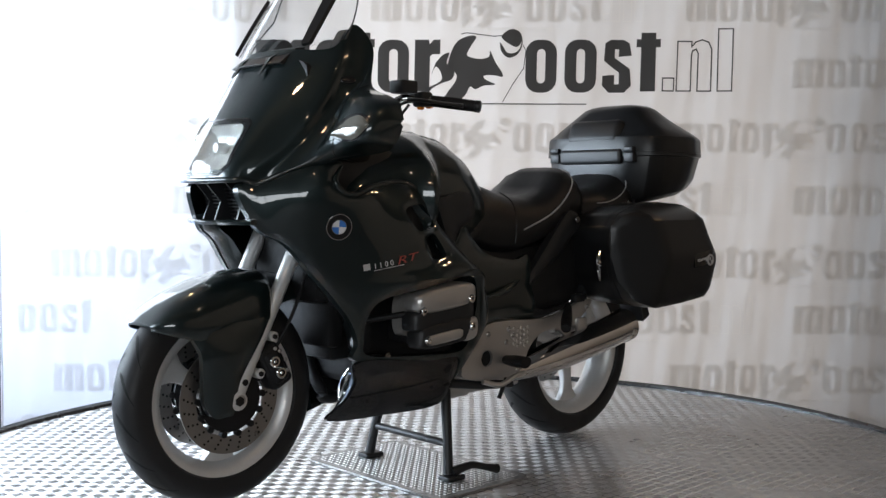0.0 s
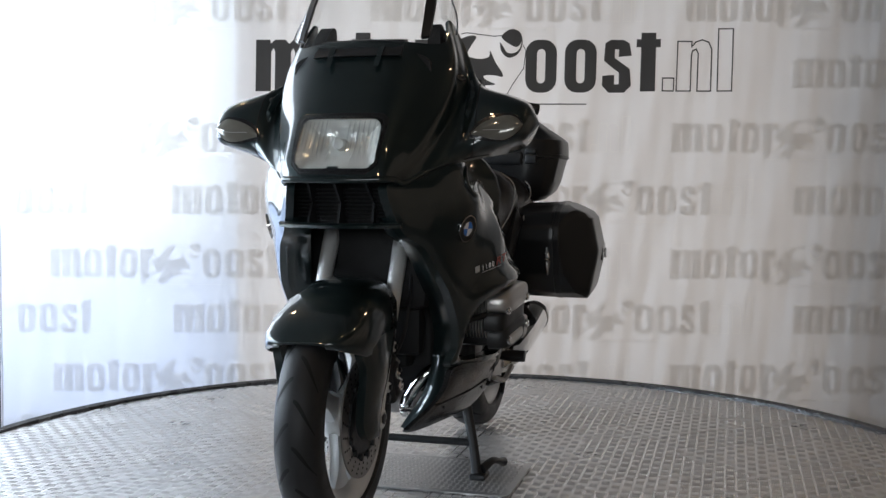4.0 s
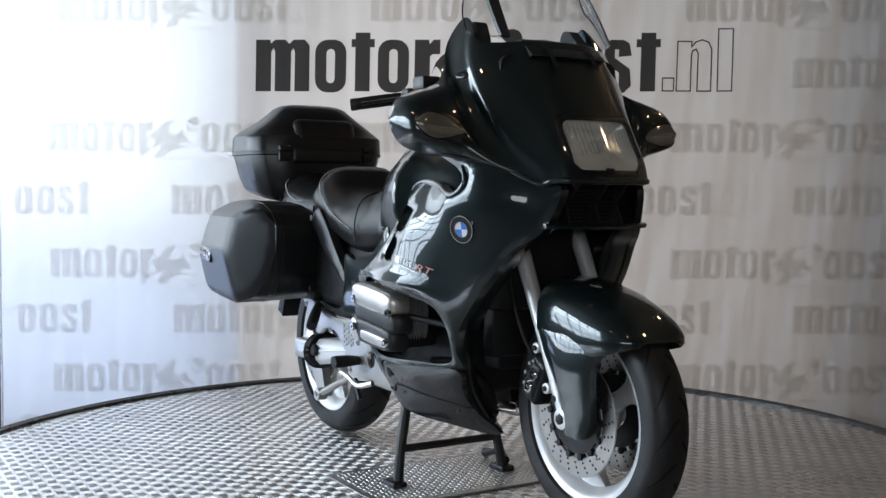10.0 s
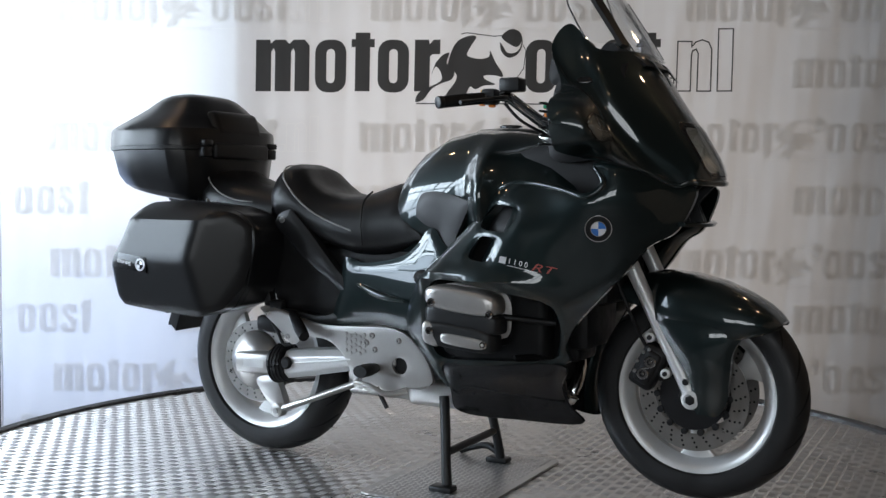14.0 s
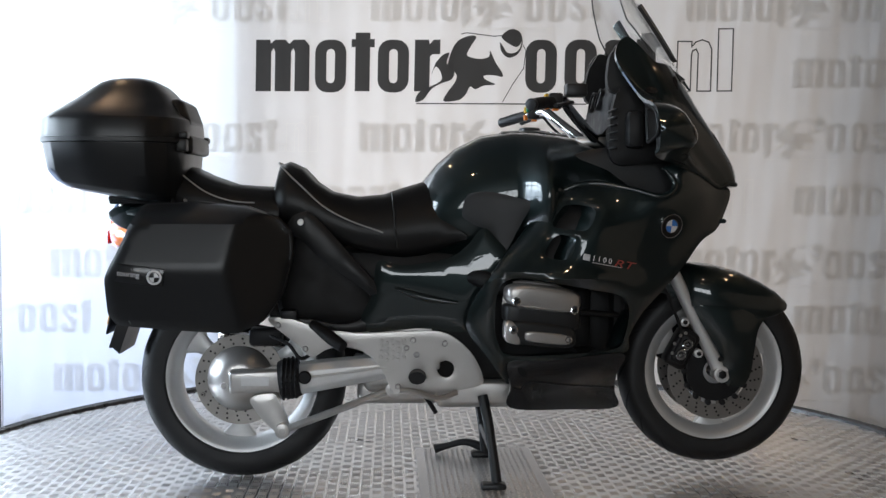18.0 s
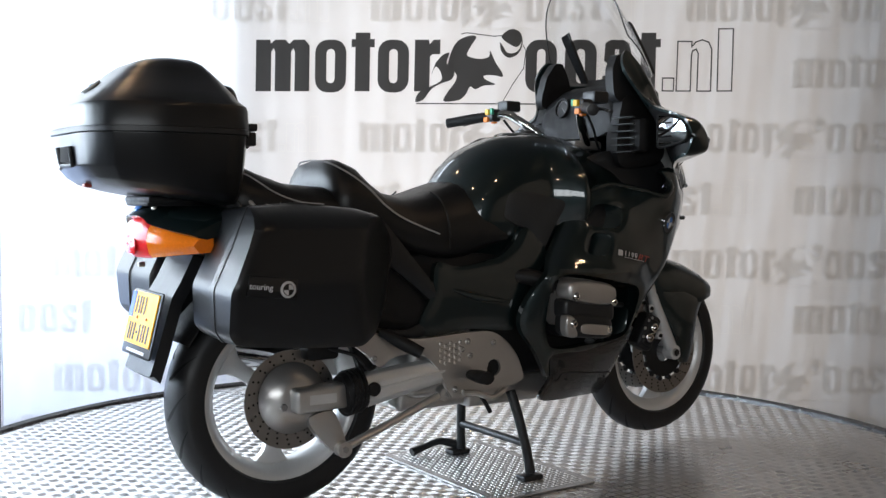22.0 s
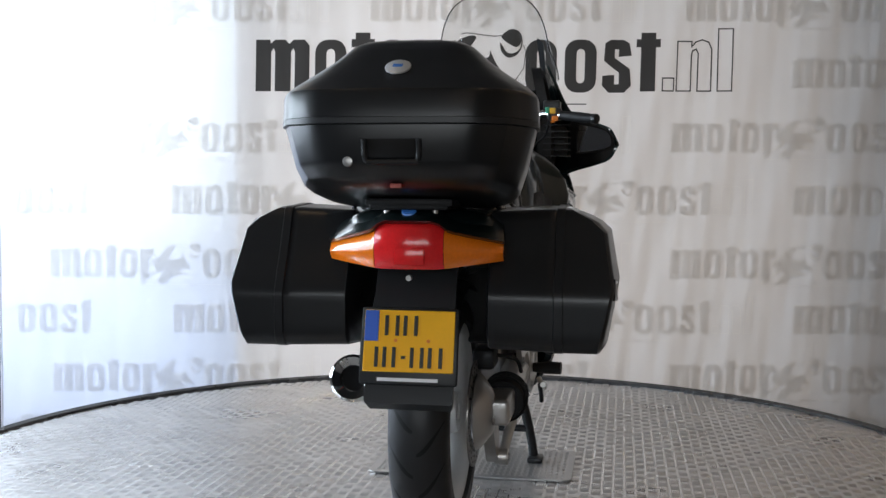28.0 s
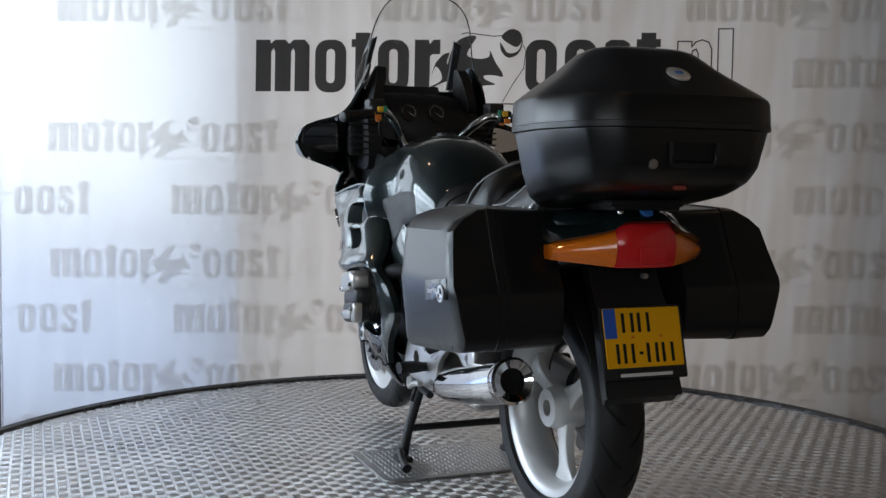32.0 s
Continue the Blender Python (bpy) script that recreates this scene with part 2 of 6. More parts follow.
def tube(pts, r, seg=10, n=6, closed=False, flat=1.0):
    """A pipe along a smooth line; r may be a list, one for each point."""
    P = curve(pts, n, closed)
    if isinstance(r, (int, float)):
        R = [r] * len(P)
    else:
        R = [c.x for c in curve([(q, 0, 0) for q in r], n, closed)]
    rings, up = [], Vector((0.03, 0.02, 1)).normalized()
    for i, p in enumerate(P):
        d = (P[(i + 1) % len(P)] - P[i - 1]) if closed else (P[min(i + 1, len(P) - 1)] - P[max(i - 1, 0)])
        d.normalize()
        s = d.cross(up)
        if s.length < 0.05:
            s = d.cross(Vector((1, 0, 0)))
        s.normalize()
        u = s.cross(d).normalized()
        rings.append([p + R[i] * (math.cos(a) * s + flat * math.sin(a) * u) for a in (2 * math.pi * j / seg for j in range(seg))])
    return skin(rings, cap=not closed, close=closed)


def lathe(profile, seg=64, closed=True):
    """Turns (radius, offset) about the y axis."""
    rings = []
    for i in range(seg):
        a = 2 * math.pi * i / seg
        rings.append([(r * math.cos(a), h, r * math.sin(a)) for r, h in profile])
    return skin(rings, cap=False, loop=closed, close=True)


def spread(points):
    """A smooth surface through a few (x, z, y): a thin-plate spline."""
    A = np.array(points, float)
    q, n = A[:, :2], len(A)

    def kern(d2):
        return np.where(d2 > 1e-12, 0.5 * d2 * np.log(np.maximum(d2, 1e-12)), 0)
    K = kern(((q[:, None] - q[None]) ** 2).sum(-1)) + np.eye(n) * 2e-4
    Q = np.c_[np.ones(n), q]
    S = np.block([[K, Q], [Q.T, np.zeros((3, 3))]])
    c = np.linalg.solve(S, np.r_[A[:, 2], np.zeros(3)])

    def at(x, z):
        k = kern((q[:, 0] - x) ** 2 + (q[:, 1] - z) ** 2)
        return float(k @ c[:n] + c[n] + c[n + 1] * x + c[n + 2] * z)
    return at


def inside(poly, x, y):
    hit = False
    k = len(poly)
    for i in range(k):
        x1, y1 = poly[i][0], poly[i][1]
        x2, y2 = poly[i - 1][0], poly[i - 1][1]
        if (y1 > y) != (y2 > y) and x < (x2 - x1) * (y - y1) / (y2 - y1) + x1:
            hit = not hit
    return hit


def fill(outline, holes=(), step=0.03):
    """Triangles over a flat outline with holes, with an even spread of points inside, and each point's distance from the rim."""
    from mathutils.geometry import delaunay_2d_cdt
    loops = [[Vector((p[0], p[1])) for p in outline]] + [[Vector((p[0], p[1])) for p in h] for h in holes]
    pts, edges = [], []
    for lp in loops:
        s = len(pts)
        pts += lp
        edges += [(s + i, s + (i + 1) % len(lp)) for i in range(len(lp))]
    rim = np.array([(p.x, p.y) for p in pts])
    seg = np.array([(pts[a].x, pts[a].y, pts[b].x, pts[b].y) for a, b in edges])

    def away(x, y):
        d = seg[:, 2:] - seg[:, :2]
        t = np.clip(((x - seg[:, 0]) * d[:, 0] + (y - seg[:, 1]) * d[:, 1]) / np.maximum((d ** 2).sum(1), 1e-12), 0, 1)
        return float(np.sqrt(((seg[:, 0] + t * d[:, 0] - x) ** 2 + (seg[:, 1] + t * d[:, 1] - y) ** 2).min()))
    ok = lambda x, y: inside(loops[0], x, y) and not any(inside(h, x, y) for h in loops[1:])
    extra = []
    for lp in loops:
        k = len(lp)
        for i in range(k):
            t = (lp[(i + 1) % k] - lp[i - 1])
            if t.length < 1e-9:
                continue
            nrm = Vector((-t.y, t.x)).normalized()
            for off in (step * 0.25, step * 0.6):
                for s in (1, -1):
                    p = lp[i] + nrm * off * s
                    if ok(p.x, p.y) and away(p.x, p.y) > off * 0.9:
                        extra.append(p)
    lo, hi = rim.min(0), rim.max(0)
    for i in range(int((hi[0] - lo[0]) / step) + 2):
        for j in range(int((hi[1] - lo[1]) / step) + 2):
            x, y = lo[0] + (i + 0.5 * (j % 2)) * step, lo[1] + j * step
            if ok(x, y) and away(x, y) > step * 0.9:
                extra.append(Vector((x, y)))
    v, _, f, *_ = delaunay_2d_cdt(pts + extra, edges, [], 0, 1e-6)
    tri = []
    for t in f:
        c = sum((v[i] for i in t), Vector((0, 0))) / 3
        if ok(c.x, c.y):
            tri.append(t)
    return v, tri, [away(p.x, p.y) for p in v]


def shell(outline, depth, side=1, thick=0.012, holes=(), step=0.03, roll=0.006, width=0.012, n=5, lift=0.0, base=None):
    """A body panel drawn in side view: outline and holes in (x, z), depth(x, z) its distance from the middle plane; the rims are rolled in."""
    loop = [(p.x, p.y) for p in curve([(a, b, 0) for a, b in outline], n, True)]
    hl = [[(p.x, p.y) for p in curve([(a, b, 0) for a, b in h], n, True)] for h in holes]
    v, tri, d = fill(loop, hl, step)
    bm = bmesh.new()
    top, low = [], []
    for p, e in zip(v, d):
        y = depth(p.x, p.y) + lift
        top.append(bm.verts.new((p.x, side * (y - roll * math.exp(-(e / width) ** 2)), p.y)))
        low.append(bm.verts.new((p.x, side * ((y - thick - roll) if base is None else min(base, y - roll - 0.004)), p.y)))
    rim = {}
    for t in tri:
        bm.faces.new([top[i] for i in t])
        bm.faces.new([low[i] for i in reversed(t)])
        for i in range(3):
            a, b = t[i], t[(i + 1) % 3]
            if (b, a) in rim:
                del rim[(b, a)]
            else:
                rim[(a, b)] = True
    for a, b in rim:
        bm.faces.new((top[b], top[a], low[a], low[b]))
    return bm


def disc(x, y, z, r, side, h=0.004, seg=32, hole=0.0):
    """A flat round piece that faces the side."""
    prof = [(hole, 0), (r, 0), (r, h * 0.6), (r - h * 0.4, h), (hole, h)] if hole else [(1e-4, 0), (r, 0), (r, h * 0.6), (r - h * 0.4, h), (1e-4, h)]
    bm = lathe(prof, seg)
    bmesh.ops.transform(bm, matrix=Matrix.Translation((x, y, z)) @ Matrix.Diagonal((1, side, 1, 1)), verts=bm.verts)
    return bm


def eased(bm, width=0.008, limit=20):
    bmesh.ops.recalc_face_normals(bm, faces=bm.faces)
    es = [e for e in bm.edges if len(e.link_faces) == 2 and e.calc_face_angle(0) > radians(limit)]
    bmesh.ops.bevel(bm, geom=es, offset=width, segments=3, profile=0.5, affect="EDGES", clamp_overlap=True)
    return bm


def empty(name, label, category, group=""):
    return tagged(new(name), label, category, group)

# ================= the room =================
FLOOR, CEILING, BACK = -0.55, 3.0, 2.235
solid("floor", box(0.0, -3.0, FLOOR - 0.1, 11.6, 13.6, 0.2, 0), CONCRETE, "dark worn showroom floor under the raised turntable", "floor")
solid("ceiling", box(0.0, -3.0, CEILING + 0.1, 11.6, 13.6, 0.2, 0), CEIL, "plain dark grey ceiling boards over the showroom", "ceiling")


def slab_with_opening(x0, x1, z0, z1, hx0, hx1, hz0, hz1, thick):
    """A wall in the xz plane with one opening, its face at y = 0."""
    bm = bmesh.new()
    for a, b, c, d in ((x0, hx0, z0, z1), (hx1, x1, z0, z1), (hx0, hx1, z0, hz0), (hx0, hx1, hz1, z1)):
        if b - a > 0.001 and d - c > 0.001:
            merge(bm, box((a + b) / 2, thick / 2, (c + d) / 2, b - a, thick, d - c, 0))
    return bm


wall_back = slab_with_opening(-5.6, 5.6, FLOOR, CEILING, -5.5, 4.3, FLOOR + 0.04, 2.95, 0.22)
bmesh.ops.transform(wall_back, matrix=pose(0, BACK, 0), verts=wall_back.verts)
merge(wall_back, box(0, 2.72, 1.2, 11.2, 0.04, 3.6, 0))
# unseen divider, added to give the backlight on the cloth a sharp edge
merge(wall_back, box(-1.150, 2.46, 1.22, 0.03, 0.48, 3.54, 0))
solid("wall_back", wall_back, WALL, "painted wall with a wide window and an unseen light divider behind the banner", "wall")
wall_left = slab_with_opening(-9.6, BACK, FLOOR, CEILING, -2.6, 2.0, 0.35, 2.6, 0.22)
bmesh.ops.transform(wall_left, matrix=pose(-4.45, 0, 0, 0, 0, 90), verts=wall_left.verts)
solid("wall_left", wall_left, WALL, "painted wall with a tall glazed front", "wall")
# out of view; its warm tint shows in chrome and deck
solid("wall_right", box(4.6, -3.65, 1.225, 0.2, 11.9, 3.55, 0), WARM_LIT_WALL, "plain unseen wall, tinted to reflect like a warm-lit room", "wall")
# opening and frame bars are made up to hold the rear fill lamp
wall_rear = slab_with_opening(-4.7, 4.7, FLOOR, CEILING, -4.1, 1.7, 1.15, 2.75, 0.2)
bmesh.ops.transform(wall_rear, matrix=pose(0, -9.7, 0), verts=wall_rear.verts)
solid("wall_rear", wall_rear, WALL, "painted showroom wall with an added opening for the rear fill lamp", "wall")
rear_fill_window = tagged(new("rear_fill_window"), "added unseen window with grey frame bars round the rear fill lamp", "window", "", "structure")
for i in range(5):
    part("mullion", box(-4.1 + 0.03 + i * 1.435, -9.6, 1.95, 0.06, 0.10, 1.6, 0.006), FRAME, rear_fill_window)
for z in (1.18, 2.72):
    part("transom", box(-1.2, -9.6, z, 5.8, 0.09, 0.06, 0.006), FRAME, rear_fill_window)

window_1 = tagged(new("window_1"), "tall showroom window with grey frame bars", "window", "", "structure")
BARS = (0.385, 0.93, 1.55, 2.06, 2.565)
for i in range(9):
    part("mullion", box(-4.56, -2.6 + 0.04 + i * 0.565, 1.475, 0.10, 0.07 if i % 2 == 0 else 0.045, 2.25, 0.006), FRAME, window_1)
for z in BARS:
    part("transom", box(-4.56, -0.3, z, 0.09, 4.6, 0.06, 0.006), FRAME, window_1)
for i in range(8):
    for z0, z1 in zip(BARS, BARS[1:]):
        p = part("pane", box(-4.57, -2.6 + 0.04 + (i + 0.5) * 0.565, (z0 + z1) / 2, 0.008, 0.50, z1 - z0 - 0.06, 0), PANE, window_1)
        p.visible_shadow = False

# ceiling spots
spot = empty("ceiling_spotlight", "small white ceiling spotlight with a warm glowing bulb", "lamp", "ceiling spotlights")
part("housing", lathe([(0.052, 0), (0.06, 0), (0.06, 0.075), (0.03, 0.085), (0.03, 0.08), (0.052, 0.07)], 24), FRAME, spot)
part("bulb", lathe([(1e-4, 0.012), (0.045, 0.012), (0.045, 0.03), (1e-4, 0.03)], 20), BULB, spot)
spot.matrix_world = pose(SPOTS[0][0], SPOTS[0][1], CEILING - 0.075, 90)
for sx, sy in SPOTS[1:]:
    copy_thing(spot, pose(sx, sy, CEILING - 0.075, 90))

# ================= the banner =================
# BX, BZ: from the print's own units (about 3 mm) to the hanging plane
PLANE = 2.2


def print_x(u, v):
    return -2.3985 + 0.0029875 * u - 0.00005 * v


def print_z(u, v):
    return 1.9033 + 0.0000122 * u - 0.0030433 * v


def fold(x, z):
    """Drape of the cloth, towards the wall; the folds lean and deepen where it is slack."""
    slack = 0.12 + 0.74 / (1 + math.exp(-(x - 0.6) * 2.4))
    lean = x + (0.32 * slack) * (1.2 - z)
    w = 0.5 + 0.5 * math.sin(2.1 * x + 0.7 * z)
    y = 0.0085 * slack * math.sin(2 * math.pi * lean / 0.37 + 0.8 * math.sin(3.1 * x))
    y += 0.0036 * (0.3 + w * slack) * math.sin(2 * math.pi * lean / 0.151 + 2.0 * math.sin(1.7 * x + z))
    y += 0.0012 * slack * math.sin(2 * math.pi * (x - 0.1 * z) / 0.083 + 3 * z)
    return y - 0.009


def hang(x, z, proud=0.0):
    return (x, PLANE + fold(x, z) - proud, z)


banner = empty("banner", "white printed cloth banner with grey logo rows, hanging in soft folds", "banner")
bx0, bx1, bz0, bz1 = -2.418, 3.6, FLOOR + 0.01, 2.5
NX, NZ = 640, 120
rows_b = [[hang(bx0 + (bx1 - bx0) * i / NX, bz0 + (bz1 - bz0) * j / NZ) for i in range(NX + 1)] for j in range(NZ + 1)]
part("cloth", skin(rows_b, cap=False, loop=False), CLOTH, banner, "white cloth with soft vertical folds", 180)
part("hem", tube([hang(bx0, bz0 + k * (bz1 - bz0) / 6, 0.0) for k in range(7)], 0.006, 6, 4), CLOTH, banner)
part("rail", rod((bx0 - 0.05, PLANE - 0.02, bz1 + 0.012), (bx1 + 0.05, PLANE - 0.02, bz1 + 0.012), 0.014, None, 12), FRAME, banner, "grey hanging rail")


def block(u0, v0, u1, v1, r):
    """A rounded block in print units, as a loop."""
    r = min(r, (u1 - u0) / 2.001, (v1 - v0) / 2.001)
    out = []
    for cx, cy, a0 in ((u1 - r, v1 - r, 0), (u0 + r, v1 - r, 90), (u0 + r, v0 + r, 180), (u1 - r, v0 + r, 270)):
        for k in range(5):
            a = radians(a0 + k * 22.5)
            out.append((cx + r * math.cos(a), cy + r * math.sin(a)))
    return out


def divided(loop, step):
    """The loop with its long sides divided, so that it can follow the folds."""
    out = []
    for i, p in enumerate(loop):
        q = loop[(i + 1) % len(loop)]
        n = max(1, math.ceil(math.hypot(q[0] - p[0], q[1] - p[1]) / step))
        out += [(p[0] + (q[0] - p[0]) * k / n, p[1] + (q[1] - p[1]) * k / n) for k in range(n)]
    return out


def flat(loops, step):
    """Triangles over printed shapes, each (outline, holes) in print units."""
    out = []
    for outline, holes in loops:
        v, tri, _ = fill(divided(outline, step), [divided(h, step) for h in holes], step)
        out.append(([(p.x, p.y) for p in v], tri))
    return out


def mark(flats, origin, scale, proud):
    """Flat printed shapes that follow the folds."""
    bm = bmesh.new()
    ou, ov = origin
    for pts, tri in flats:
        vs = []
        for a, b in pts:
            u, w = ou + a * scale, ov + b * scale
            vs.append(bm.verts.new(hang(print_x(u, w), print_z(u, w), proud)))
        for t in tri:
            bm.faces.new([vs[i] for i in t])
    return bm


def ring(u0, v0, u1, v1, r, slot):
    mid = (u0 + u1) / 2
    return (block(u0, v0, u1, v1, r), [block(mid - slot, v0 + 16, mid + slot, v1 - 16, slot)])


def notched(u0, v0, u1, v1):
    """A rounded block with a slot cut in from either side."""
    h = v1 - v0
    m = (u0 + u1) / 2
    out = [(u0 + 4, v0 + 6), (u0 + 14, v0), (u1 - 14, v0), (u1 - 4, v0 + 6), (u1, v0 + 0.30 * h), (m + 3, v0 + 0.32 * h), (m + 3, v0 + 0.18 * h), (m - 4, v0 + 0.18 * h), (m - 4, v0 + 0.34 * h), (u1 - 3, v0 + 0.55 * h),
           (u1, v1 - 12), (u1 - 12, v1), (u0 + 12, v1), (u0, v1 - 12), (u0, v0 + 0.68 * h), (m - 4, v0 + 0.66 * h), (m - 4, v1 - 0.16 * h), (m + 4, v1 - 0.16 * h), (m + 4, v0 + 0.62 * h), (u0 + 2, v0 + 0.40 * h)]
    return out


def cross(u0, u1, u2, u3):
    return [(u1, 0), (u1, -76), (u0, -76), (u0, -90), (u1, -90), (u1, -101), (u2, -101), (u2, -90), (u3, -90), (u3, -76), (u2, -76), (u2, 0)]


COMB = [(0, 0), (0, -89), (25, -89), (26, -82), (34, -89), (52, -89), (59, -82), (67, -89), (86, -89), (95, -79), (95, 0), (69, 0), (69, -68), (66, -74), (62, -68), (62, 0), (34, 0), (34, -68), (31, -74), (27, -68), (27, 0)]

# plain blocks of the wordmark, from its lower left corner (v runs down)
WORD_A = [(COMB, []), ring(105, -89, 160, 2, 22, 7.5),
          (cross(169, 176, 202, 210), []), ring(216, -89, 271, 2, 22, 7.5), ([(281, 0), (281, -89), (306, -89), (307, -81), (314, -89), (326, -89), (326, -64), (312, -64), (308, -60), (308, 0)], [])]
WORD_B = [ring(477, -89, 532, 2, 22, 7.5), ring(546, -89, 602, 2, 22, 7.5), (notched(613, -89, 664, 2), []), (cross(672, 680, 706, 714), [])]
def strips(loop, w, closed=True):
    """A thin line of width w along the loop."""
    out = []
    for i, p in enumerate(loop if closed else loop[:-1]):
        q = loop[(i + 1) % len(loop)]
        n = math.hypot(q[0] - p[0], q[1] - p[1])
        a, b = (q[0] - p[0]) / n * w / 2, (q[1] - p[1]) / n * w / 2
        out.append(([(p[0] - a - b, p[1] - b + a), (p[0] - a + b, p[1] - b - a), (q[0] + a + b, q[1] + b - a), (q[0] + a - b, q[1] + b + a)], []))
    return out


ARCH = [(744, -1), (744, -86), (769, -86), (769, -77), (776, -85), (787, -89), (799, -85), (805, -73), (805, -1), (781, -1), (781, -66), (777, -73), (771, -70), (769, -63), (769, -1)]
WORD_C = [*strips([(719, -23), (739, -23), (739, -1), (719, -1)], 2.2), *strips(ARCH, 2.2), *strips([(816, -108), (841, -108), (841, -1), (816, -1)], 2.2)]


def sweep(pts, n=6):
    return [(p.x, p.y) for p in curve([(a, b, 0) for a, b in pts], n, True)]


# the emblem: a crouched shape with a pale curl, a round head, and thin loose lines
BADGE = [(sweep([(346, -70), (358, -88), (378, -96), (389, -93), (380, -78), (374, -62), (396, -56), (412, -60), (414, -70), (424, -50), (436, -32), (436, -25), (420, -28), (404, -27), (408, -20), (424, -12), (404, -10),
                 (390, -4), (380, -8), (372, 6), (360, 15), (334, 17), (340, 2), (352, -14), (356, -26), (350, -36), (340, -44)]), []),
         (sweep([(338, -50), (346, -42), (352, -32), (346, -20), (330, -14), (312, -4), (298, 14), (284, 18), (288, 4), (304, -6), (322, -14), (330, -22), (326, -36), (318, -42), (312, -30), (318, -48), (330, -62), (342, -66)]), []),
         (sweep([(434, -92), (440, -102), (452, -107), (466, -102), (470, -88), (462, -77), (450, -80)]), [])]
HEAD = [(sweep([(431, -84), (434, -68), (446, -58), (460, -62), (469, -74), (471, -90), (466, -74), (456, -66), (444, -67), (436, -78)]), []),
        *strips([(363, -99), (372, -101), (420, -95), (436, -96)], 1.6, False), *strips([(472, -80), (477, -70), (474, -40), (455, -12), (438, 18)], 1.4, False),
        *strips([(286, 21), (585, 22)], 2.0, False)]

main = (456, 158)
for shape in WORD_A + WORD_B:
    part("wordmark_block", mark(flat([shape], 9), main, 1.0, 0.0026), PRINT, banner, "dark grey printed block")
part("outline_block", mark(flat(WORD_C, 9), main, 1.0, 0.0026), PRINT, banner, "thin outlined blocks")
for shape in BADGE + HEAD:
    part("emblem_shape", mark(flat([shape], 9), main, 1.0, 0.0026), PRINT, banner, "dark grey curved shape")
SMALL, SMALL_END, SMALL_LINES = flat(WORD_A + WORD_B + BADGE + HEAD, 9), flat(WORD_B + HEAD[:1], 9), flat(WORD_C, 9)
for row, (v, u0) in enumerate(((38, 103), (152, 850), (263, 87), (372, -246), (483, 92), (580, -240), (685, 98), (775, -236))):
    for k in range(4):
        u = u0 + k * 553.5
        if u < 1640 and not (v == 152 and u < 1300):
            if print_x(u, v) > bx0 + 0.02:
                part("small_logo", mark(SMALL, (u, v), 0.572, 0.0042), FAINT, banner)
                part("small_outline", mark(SMALL_LINES, (u, v), 0.572, 0.0042), FAINT, banner)
            else:
                part("small_logo", mark(SMALL_END, (u, v), 0.572, 0.0042), FAINT, banner)

# ================= the turntable =================
R_TABLE = 1.735
turntable = empty("turntable", "round raised turntable of silver chequer plate with a dark rim", "turntable")
prof = [(1e-4, -0.006), (R_TABLE, -0.006), (R_TABLE, -0.5), (1e-4, -0.5)]
deck = lathe(prof, 128)
bmesh.ops.transform(deck, matrix=pose(0, 0, 0, 90), verts=deck.verts)
part("deck", deck, TREAD, turntable, "silver chequer plate deck")
rim = lathe([(R_TABLE - 0.004, 0.004), (R_TABLE + 0.012, 0.012), (R_TABLE + 0.022, 0.004), (R_TABLE + 0.022, -0.05), (R_TABLE - 0.004, -0.05)], 128)
bmesh.ops.transform(rim, matrix=pose(0, 0, 0, 90), verts=rim.verts)
part("edge_trim", rim, EDGING, turntable, "dark rubber edge trim")
base = lathe([(1e-4, -0.5), (1.5, -0.5), (1.5, FLOOR), (1e-4, FLOOR)], 64)
bmesh.ops.transform(base, matrix=pose(0, 0, 0, 90), verts=base.verts)
part("plinth", base, MATT, turntable)


def plate_bars(cells, pitch, bars, length, width, height, z, keep):
    """Raised bars of chequer plate, in blocks that turn by a right angle from cell to cell."""
    verts, faces = [], []
    for i in range(-cells, cells + 1):
        for j in range(-cells, cells + 1):
            cx, cy = i * pitch, j * pitch
            if not keep(cx, cy):
                continue
            turned = (i + j) % 2
            for k in range(bars):
                o = (k - (bars - 1) / 2) * pitch * 0.92 / bars
                s = len(verts)
                L, Wd = length / 2, width / 2
                for a, b, h in ((-L, -Wd, 0), (L, -Wd, 0), (L, Wd, 0), (-L, Wd, 0), (-L * 0.80, -Wd * 0.5, height), (L * 0.80, -Wd * 0.5, height),
                                (L * 0.80, Wd * 0.5, height), (-L * 0.80, Wd * 0.5, height)):
                    b += o
                    x, y = (cx + a, cy + b) if turned else (cx + b, cy + a)
                    verts.append((x, y, z + h))
                q = ((4, 5, 6, 7), (0, 1, 5, 4), (1, 2, 6, 5), (2, 3, 7, 6), (3, 0, 4, 7))
                for f in q:
                    f = f if turned else f[::-1]
                    faces.append([s + n for n in f])
    me = bpy.data.meshes.new("tread")
    me.from_pydata(verts, [], faces)
    me.update()
    return me


def stuff(name, me, material, parent, label):
    me.materials.append(material)
    ob = new(name, me)
    ob.parent = parent
    return tagged(ob, label, "", "", "stuff")


stuff("chequer_tread", plate_bars(51, 0.034, 5, 0.0275, 0.0040, 0.0011, -0.006, lambda x, y: math.hypot(x, y) < R_TABLE - 0.03), TREADBAR, turntable,
      "raised five-bar tread of the chequer plate")

